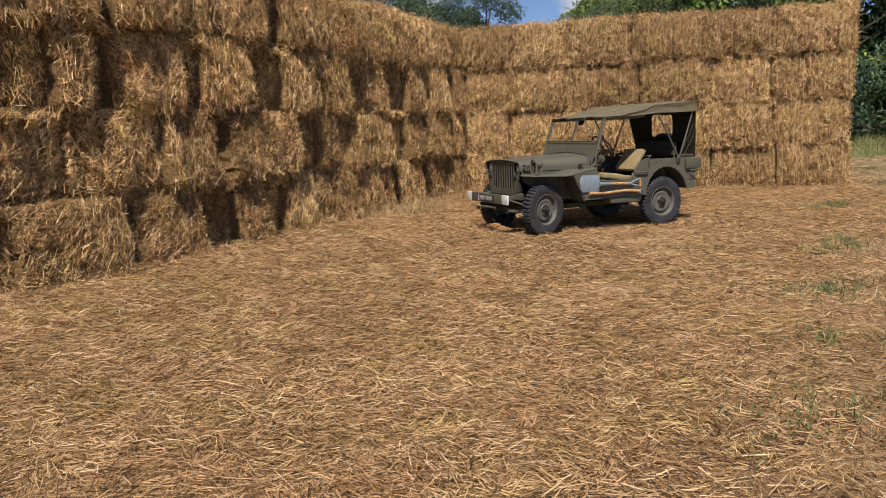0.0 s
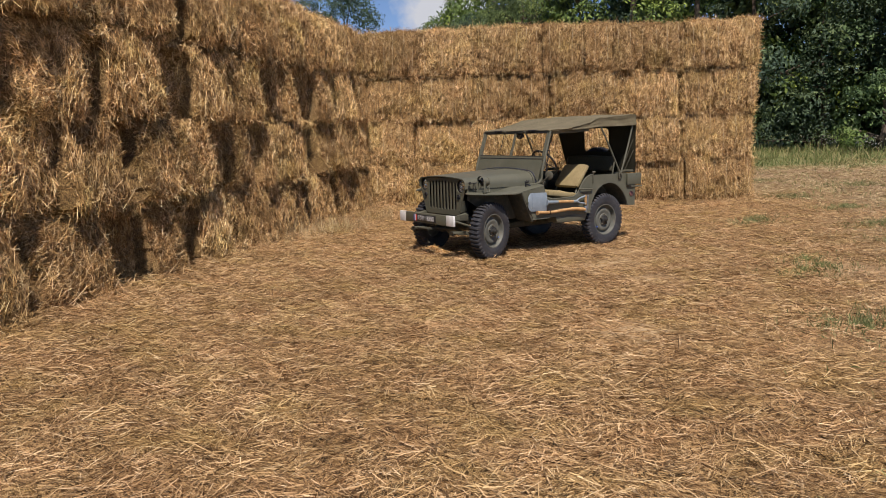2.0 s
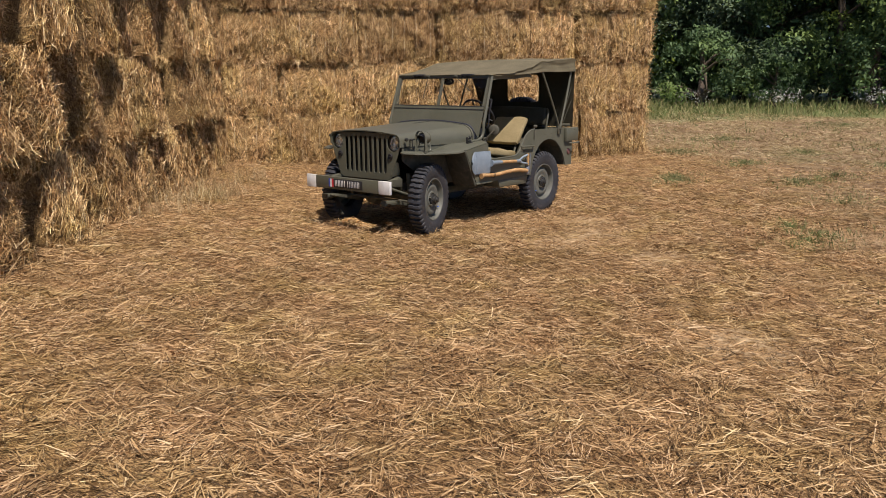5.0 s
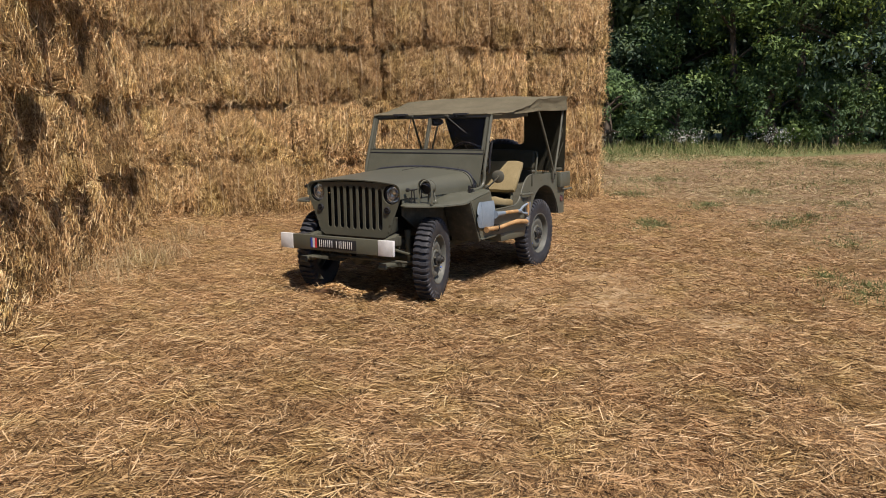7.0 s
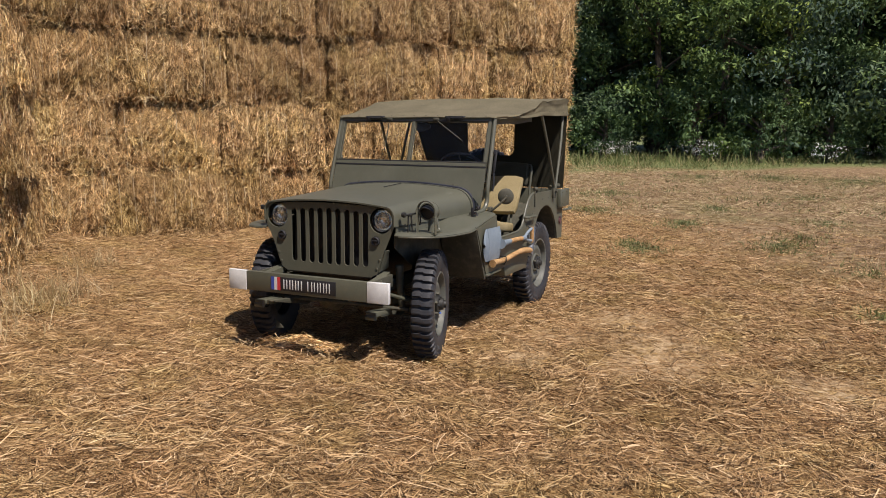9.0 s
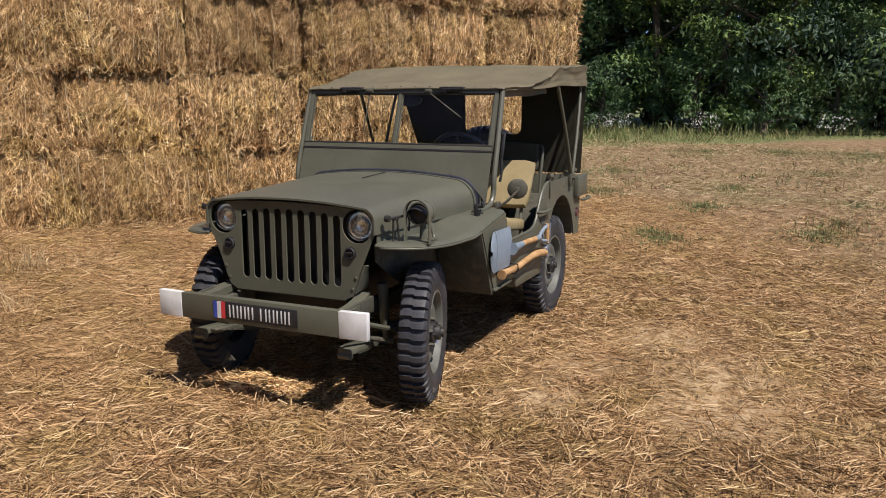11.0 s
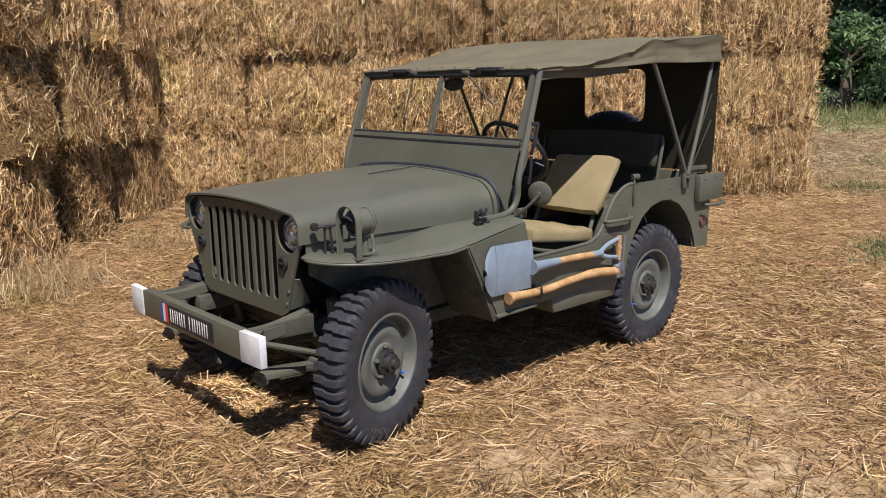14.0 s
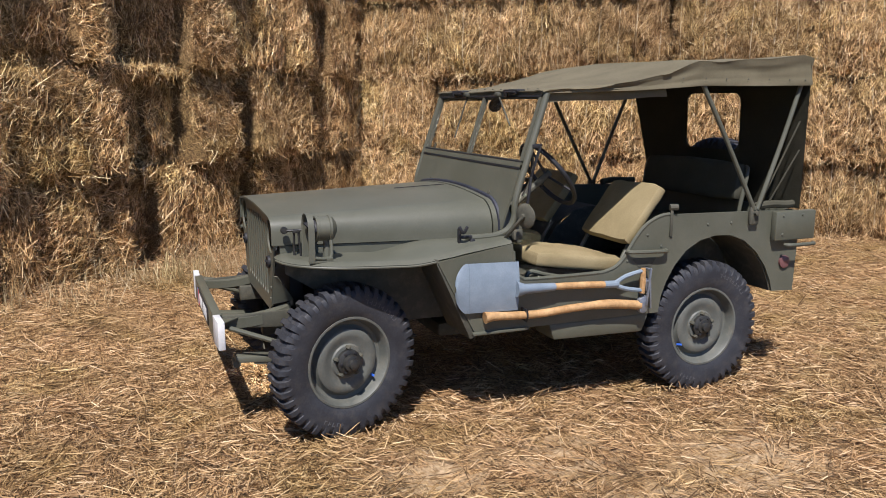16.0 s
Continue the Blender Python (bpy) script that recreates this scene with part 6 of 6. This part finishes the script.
for y0, y1 in ((-0.700, -0.240), (0.180, 0.660)):
    st = piece("seat", cushion((0, y0, -0.09), (0.535, y1, 0.0), 0.03, pose(1.005, 0, 0.805, 0, 8.0, 0), 0.020), SEAT, None, "tan canvas seat cushion, faded")
    part("backrest", cushion((-0.034, y0 + 0.005, 0.02), (0.036, y1 - 0.005, 0.39), 0.030, pose(1.540, 0, 0.785, 0, 37.0, 0), 0.016), SEAT, st, "tan canvas backrest")
    for y in (y0 + 0.02, y1 - 0.02):
        part("seat_frame", tube(arc([(0.96, y, 0.55), (0.965, y, 0.69), (1.1, y, 0.665), (1.47, y, 0.60), (1.535, y * 0.97, 0.70), (1.60, y * 0.95, 0.80)], 4), 0.012, 8), OLIVE, st)
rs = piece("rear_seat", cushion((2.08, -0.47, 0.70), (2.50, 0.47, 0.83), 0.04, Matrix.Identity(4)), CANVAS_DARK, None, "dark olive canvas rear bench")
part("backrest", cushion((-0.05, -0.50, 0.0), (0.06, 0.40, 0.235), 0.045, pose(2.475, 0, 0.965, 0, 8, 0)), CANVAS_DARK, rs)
for y in (-0.525, 0.43):
    part("seat_frame", tube(arc([(2.42, y, 0.72), (2.46, y, 0.95), (2.50, y, 1.15), (2.52, y * 0.9, 1.17)], 4), 0.012, 8), OLIVE, rs)

# canvas top


def lerp(t, pts):
    return float(np.interp(t, [p[0] for p in pts], [p[1] for p in pts]))


X0, X1 = 1.018, 2.615
HALF = [(1.018, 0.695), (1.15, 0.762), (1.30, 0.795), (1.60, 0.812), (1.85, 0.825), (2.2, 0.835), (2.615, 0.842)]
EDGE = [(1.018, 1.604), (1.30, 1.630), (1.48, 1.656), (1.60, 1.684), (1.85, 1.748), (2.1, 1.768), (2.4, 1.788), (2.55, 1.796), (2.615, 1.788)]
MID = [(1.018, 1.612), (1.30, 1.648), (1.48, 1.680), (1.60, 1.712), (1.85, 1.784), (2.1, 1.792), (2.4, 1.806), (2.55, 1.812), (2.615, 1.804)]
HEM = [(1.018, 1.588), (1.256, 1.599), (1.50, 1.606), (1.665, 1.616), (1.89, 1.632), (2.2, 1.634), (2.615, 1.640)]
# folds of the side edge: from (x, height share) to (x, height share), depth
FOLDS = ((1.58, 0.30, 1.86, 0.72, 0.010), (1.66, 0.62, 1.88, 0.86, 0.009), (1.95, 0.80, 2.30, 0.50, 0.011), (2.30, 0.50, 2.61, 0.72, 0.010), (1.30, 0.45, 1.62, 0.30, 0.006), (2.05, 0.35, 2.50, 0.25, 0.005))


def fold_depth(x, share):
    out = 0.0
    for xa, sa, xb, sb, depth in FOLDS:
        t = max(0.0, min(1.0, (x - xa) / (xb - xa)))
        ends = min(1.0, max(0.0, (x - xa + 0.05) / 0.16)) * min(1.0, max(0.0, (xb + 0.05 - x) / 0.16))
        out += 0.62 * depth * ends * math.exp(-(((share - sa - (sb - sa) * t) / 0.16) ** 2))
    return out


def top_fn(u, v):
    x = X0 + (X1 - X0) * u
    w, ze, zm, zh = lerp(x, HALF), lerp(x, EDGE), lerp(x, MID), lerp(x, HEM)
    k = round(v * 48)
    if k < 9 or k > 39:
        d = (9 - k) / 9 if k < 9 else (k - 39) / 9
        sgn = -1 if k < 9 else 1
        y, z = sgn * (w - 0.010 * math.sin(d * 2.5)), ze + (zh - ze) * d
        y += sgn * (0.006 * noise.noise(Vector((x * 4, sgn * 3.0, d * 1.5))) * d + 0.007 * noise.noise(Vector((x * 2.5 + d * 2, d * 6.0, 4.0))) * min(1.0, d * 3))
        y -= sgn * min(1.0, max(0.0, (x - 1.2) / 0.3)) * (fold_depth(x, 1 - d) - 0.004 * math.exp(-(((d - 0.86) / 0.05) ** 2)))
    else:
        q = -1 + 2 * (k - 9) / 30
        y, z = q * w, zm - (zm - ze) * abs(q) ** 3.2
        z += 0.010 * noise.noise(Vector((x * 4, y * 3.0, 0))) - 0.014 * math.sin(max(0, min(1, (x - 1.9) / 0.65)) * math.pi) * (1 - q * q)
        crease = max(0.0, abs(q) - 0.55) / 0.45
        z += 0.010 * crease * noise.noise(Vector((x * 5 + q * 3, q * 9, 5.0)))
        z += 0.011 * (0.18 + crease) * abs(noise.noise(Vector((x * 2.2 + q * 4, q * 16 - x * 3, 9.0)))) - 0.006
    return (x, y, z)


TOP = piece("canvas_top", sheet(110, 48, top_fn, 0.005, True), CANVAS, None, "faded olive canvas roof with hanging side flaps", 50)
for s in (-1, 1):
    for x in (1.76, 1.90, 2.03, 2.17, 2.31, 2.45, 2.56):
        part("snap_fastener", lathe([(0.0045, 0.0), (0.004, 0.002), (0.0, 0.003)], 8, pose(x, s * (lerp(x, HALF) - 0.0), 1.668, s * -90, 0, 0)), OLIVE_DARK, TOP)
for s in (-1, 1):
    def flap_fn(u, v, s=s):
        x = 1.055 + 0.63 * u
        zt, zb = lerp(x, HEM) + 0.012, 1.546 + 0.028 * u + 0.004 * math.sin(u * 9)
        return (x + 0.012 * v * (u > 0.99), s * (lerp(x, HALF) - 0.042 + 0.008 * math.sin(u * 7 + v * 2) * v), zt + (zb - zt) * v)

    part("side_flap", sheet(24, 5, flap_fn, 0.005, True), CANVAS, TOP, "loose canvas strip hanging inside the roof edge")
for k in range(13):
    y = -0.62 + k * 1.24 / 12
    part("front_stud", lathe([(0.006, 0.0), (0.005, 0.004), (0.0, 0.005)], 8, pose(1.03, y, lerp(1.03, EDGE) + 0.005 + 0.006 * (1 - abs(y) / 0.68), 0, 0, 0)), OLIVE_DARK, TOP)


def rear_curtain():
    ysv = [-0.835, -0.70, -0.52, -0.31, -0.06, 0.19, 0.36, 0.52, 0.70, 0.835]
    zsv = [0.955, 1.10, 1.255, 1.43, 1.605, 1.68, 1.765]
    bm = bmesh.new()
    g = {}
    for i, y in enumerate(ysv):
        for j, z in enumerate(zsv):
            t = (z - 0.955) / 0.81
            g[i, j] = bm.verts.new((2.632 - 0.025 * t + 0.006 * noise.noise(Vector((y * 5, z * 3, 2))), y * ((0.965 + 0.035 * t) if y < 0.2 else (0.68 + 0.32 * t)), z))
    for i in range(len(ysv) - 1):
        for j in range(len(zsv) - 1):
            if ysv[i] >= -0.311 and ysv[i + 1] <= 0.191 and zsv[j] >= 1.25 and zsv[j + 1] <= 1.606:
                continue
            bm.faces.new((g[i, j], g[i + 1, j], g[i + 1, j + 1], g[i, j + 1]))
    bmesh.ops.solidify(bm, geom=bm.faces[:], thickness=0.005)
    return bm


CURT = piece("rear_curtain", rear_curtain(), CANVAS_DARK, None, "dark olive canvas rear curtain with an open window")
for y, sy in ((-0.31, 1), (0.19, -1)):
    for z, sz in ((1.255, 1), (1.605, -1)):
        t = (z - 0.955) / 0.81
        yc, xc, q = y * (0.965 + 0.035 * t), 2.632 - 0.025 * t, 0.055
        fil = [(yc, z)] + [(yc + sy * q * (1 - math.sin(w)), z + sz * q * (1 - math.cos(w))) for w in (math.pi / 2 * k / 6 for k in range(7))]
        part("window_corner", prism(fil, "x", xc - 0.006, xc + 0.004, 0), CANVAS_DARK, CURT)

# bows of the top
for (xa, za), (xb, zb), crest in (((2.285, 0.968), (1.905, 1.640), 1.738), ((2.305, 0.968), (2.575, 1.640), 1.756)):
    dx = (xb - xa) / (zb - za)
    pts = []
    for s in (-1, 1):
        leg = [(xa, s * 0.822, za), (xb - dx * 0.3, s * 0.815, zb - 0.3), (xb, s * 0.798, zb), (xb + dx * 0.05, s * 0.785, zb + 0.05), (xb + dx * 0.09, s * 0.74, crest - 0.03), (xb + dx * 0.09, s * 0.62, crest - 0.02)]
        pts += leg if s < 0 else leg[::-1]
    piece("roof_bow", tube(arc(pts, 4), 0.0125, 10), OLIVE)
for s in (-1, 1):
    piece("bow_bracket", join(obox((0.06, 0.022, 0.10), pose(2.29, s * 0.818, 0.935), 0.006), lathe([(0.014, 0), (0.014, 0.022), (0, 0.024)], 8, pose(2.29, s * 0.826, 0.95, s * -90, 0, 0))), OLIVE_DARK)
    if s < 0:
        part("holding_strap", join(sheet(8, 1, lambda u, v, s=s: (2.345 + 0.235 * u + 0.011 * v, s * (0.792 + 0.012 * u), 0.985 + 0.46 * u), 0.003),
                               sheet(8, 1, lambda u, v, s=s: (2.420 + 0.175 * u + 0.011 * v, s * (0.775 + 0.025 * u), 0.985 + 0.30 * u), 0.003)), CANVAS_DARK, CURT)
    piece("strap_roll", tube(arc([(2.34, s * 0.76, 0.975), (2.45, s * 0.77, 0.985), (2.56, s * 0.765, 0.978), (2.62, s * 0.76, 0.98)], 4), 0.022, 8), CANVAS_DARK)

# ---- tools strapped to the car's side ----
SHOVEL = thing("shovel", "blue-grey painted shovel with wooden shaft strapped to the car", "shovel")


def blade_fn(u, v):
    u = u**1.7
    x = 0.500 + 0.335 * u
    hw = 0.122 * min(1.0, (1 - (1 - min(u / 0.34, 1.0)) ** 2.2) ** 0.5 + 0.14) if u < 0.34 else 0.122
    q = -1 + 2 * v
    return (x, -0.838 + 0.016 * q * q, 0.668 + q * hw - 0.01 * (u - 0.5))


part("blade", sheet(26, 10, blade_fn, 0.004), BLADE, SHOVEL)
part("blade_band", sheet(2, 10, lambda u, v: tuple(Vector(blade_fn(0.395 + 0.032 * u, v)) + Vector((0, -0.003, 0))), 0.003), BLADE, SHOVEL)
part("socket", tube([(0.815, -0.842, 0.652), (0.86, -0.845, 0.650), (1.03, -0.838, 0.645)], 0.02, 12, taper=[0.040, 0.026, 0.020]), BLADE, SHOVEL)
part("shaft", tube(arc([(1.02, -0.838, 0.646), (1.18, -0.836, 0.640), (1.345, -0.838, 0.630)], 4), 0.0175, 12), WOOD, SHOVEL, "orange-brown wooden shaft")
part("fork", join(tube([(1.32, -0.838, 0.631), (1.40, -0.840, 0.628)], 0.019, 10), tube(arc([(1.38, -0.842, 0.632), (1.45, -0.846, 0.668), (1.555, -0.850, 0.690)], 4), 0.012, 8),
                  tube(arc([(1.38, -0.842, 0.625), (1.45, -0.846, 0.600), (1.555, -0.850, 0.582)], 4), 0.012, 8)), BLADE, SHOVEL)
part("grip", tube([(1.548, -0.850, 0.570), (1.548, -0.852, 0.635), (1.548, -0.850, 0.702)], 0.015, 10, taper=[0.014, 0.016, 0.014]), WOOD, SHOVEL)

AXE = thing("axe", "long axe with an orange wooden handle clamped to the car", "axe")
part("handle", tube(arc([(0.650, -0.838, 0.524), (0.70, -0.838, 0.527), (0.80, -0.838, 0.520), (0.95, -0.838, 0.515), (1.15, -0.838, 0.526), (1.35, -0.838, 0.526), (1.545, -0.838, 0.502)], 4), 0.02, 12,
                    taper=[0.030, 0.028, 0.026, 0.024, 0.022, 0.021] + [0.020] * 13 + [0.024] * 6), WOOD, AXE, "orange wooden handle")
part("axe_head", prism([(1.530, 0.535), (1.536, 0.468), (1.560, 0.458), (1.582, 0.470), (1.578, 0.540), (1.560, 0.552)], "y", -0.856, -0.828, 0.005), STEEL, AXE, "grey steel head")
part("strap", tube([(0.865, -0.866, 0.55), (0.868, -0.868, 0.515), (0.872, -0.850, 0.486), (0.872, -0.81, 0.488), (0.866, -0.81, 0.548)], 0.005, 6, True), BLACK, AXE)
piece("tool_bracket", join(obox((0.010, 0.012, 0.20), pose(1.582, -0.858, 0.600, 0, 6, 0), 0.002), obox((0.012, 0.05, 0.012), pose(1.592, -0.832, 0.690), 0.002), obox((0.012, 0.05, 0.012), pose(1.574, -0.832, 0.545), 0.002), obox((0.008, 0.010, 0.16), pose(1.606, -0.842, 0.560, 0, -4, 0), 0.002), obox((0.045, 0.008, 0.07), pose(1.590, -0.808, 0.600), 0.002), obox((0.03, 0.03, 0.012), pose(1.568, -0.842, 0.630), 0.002)), STEEL, None, "grey steel spring clamp")
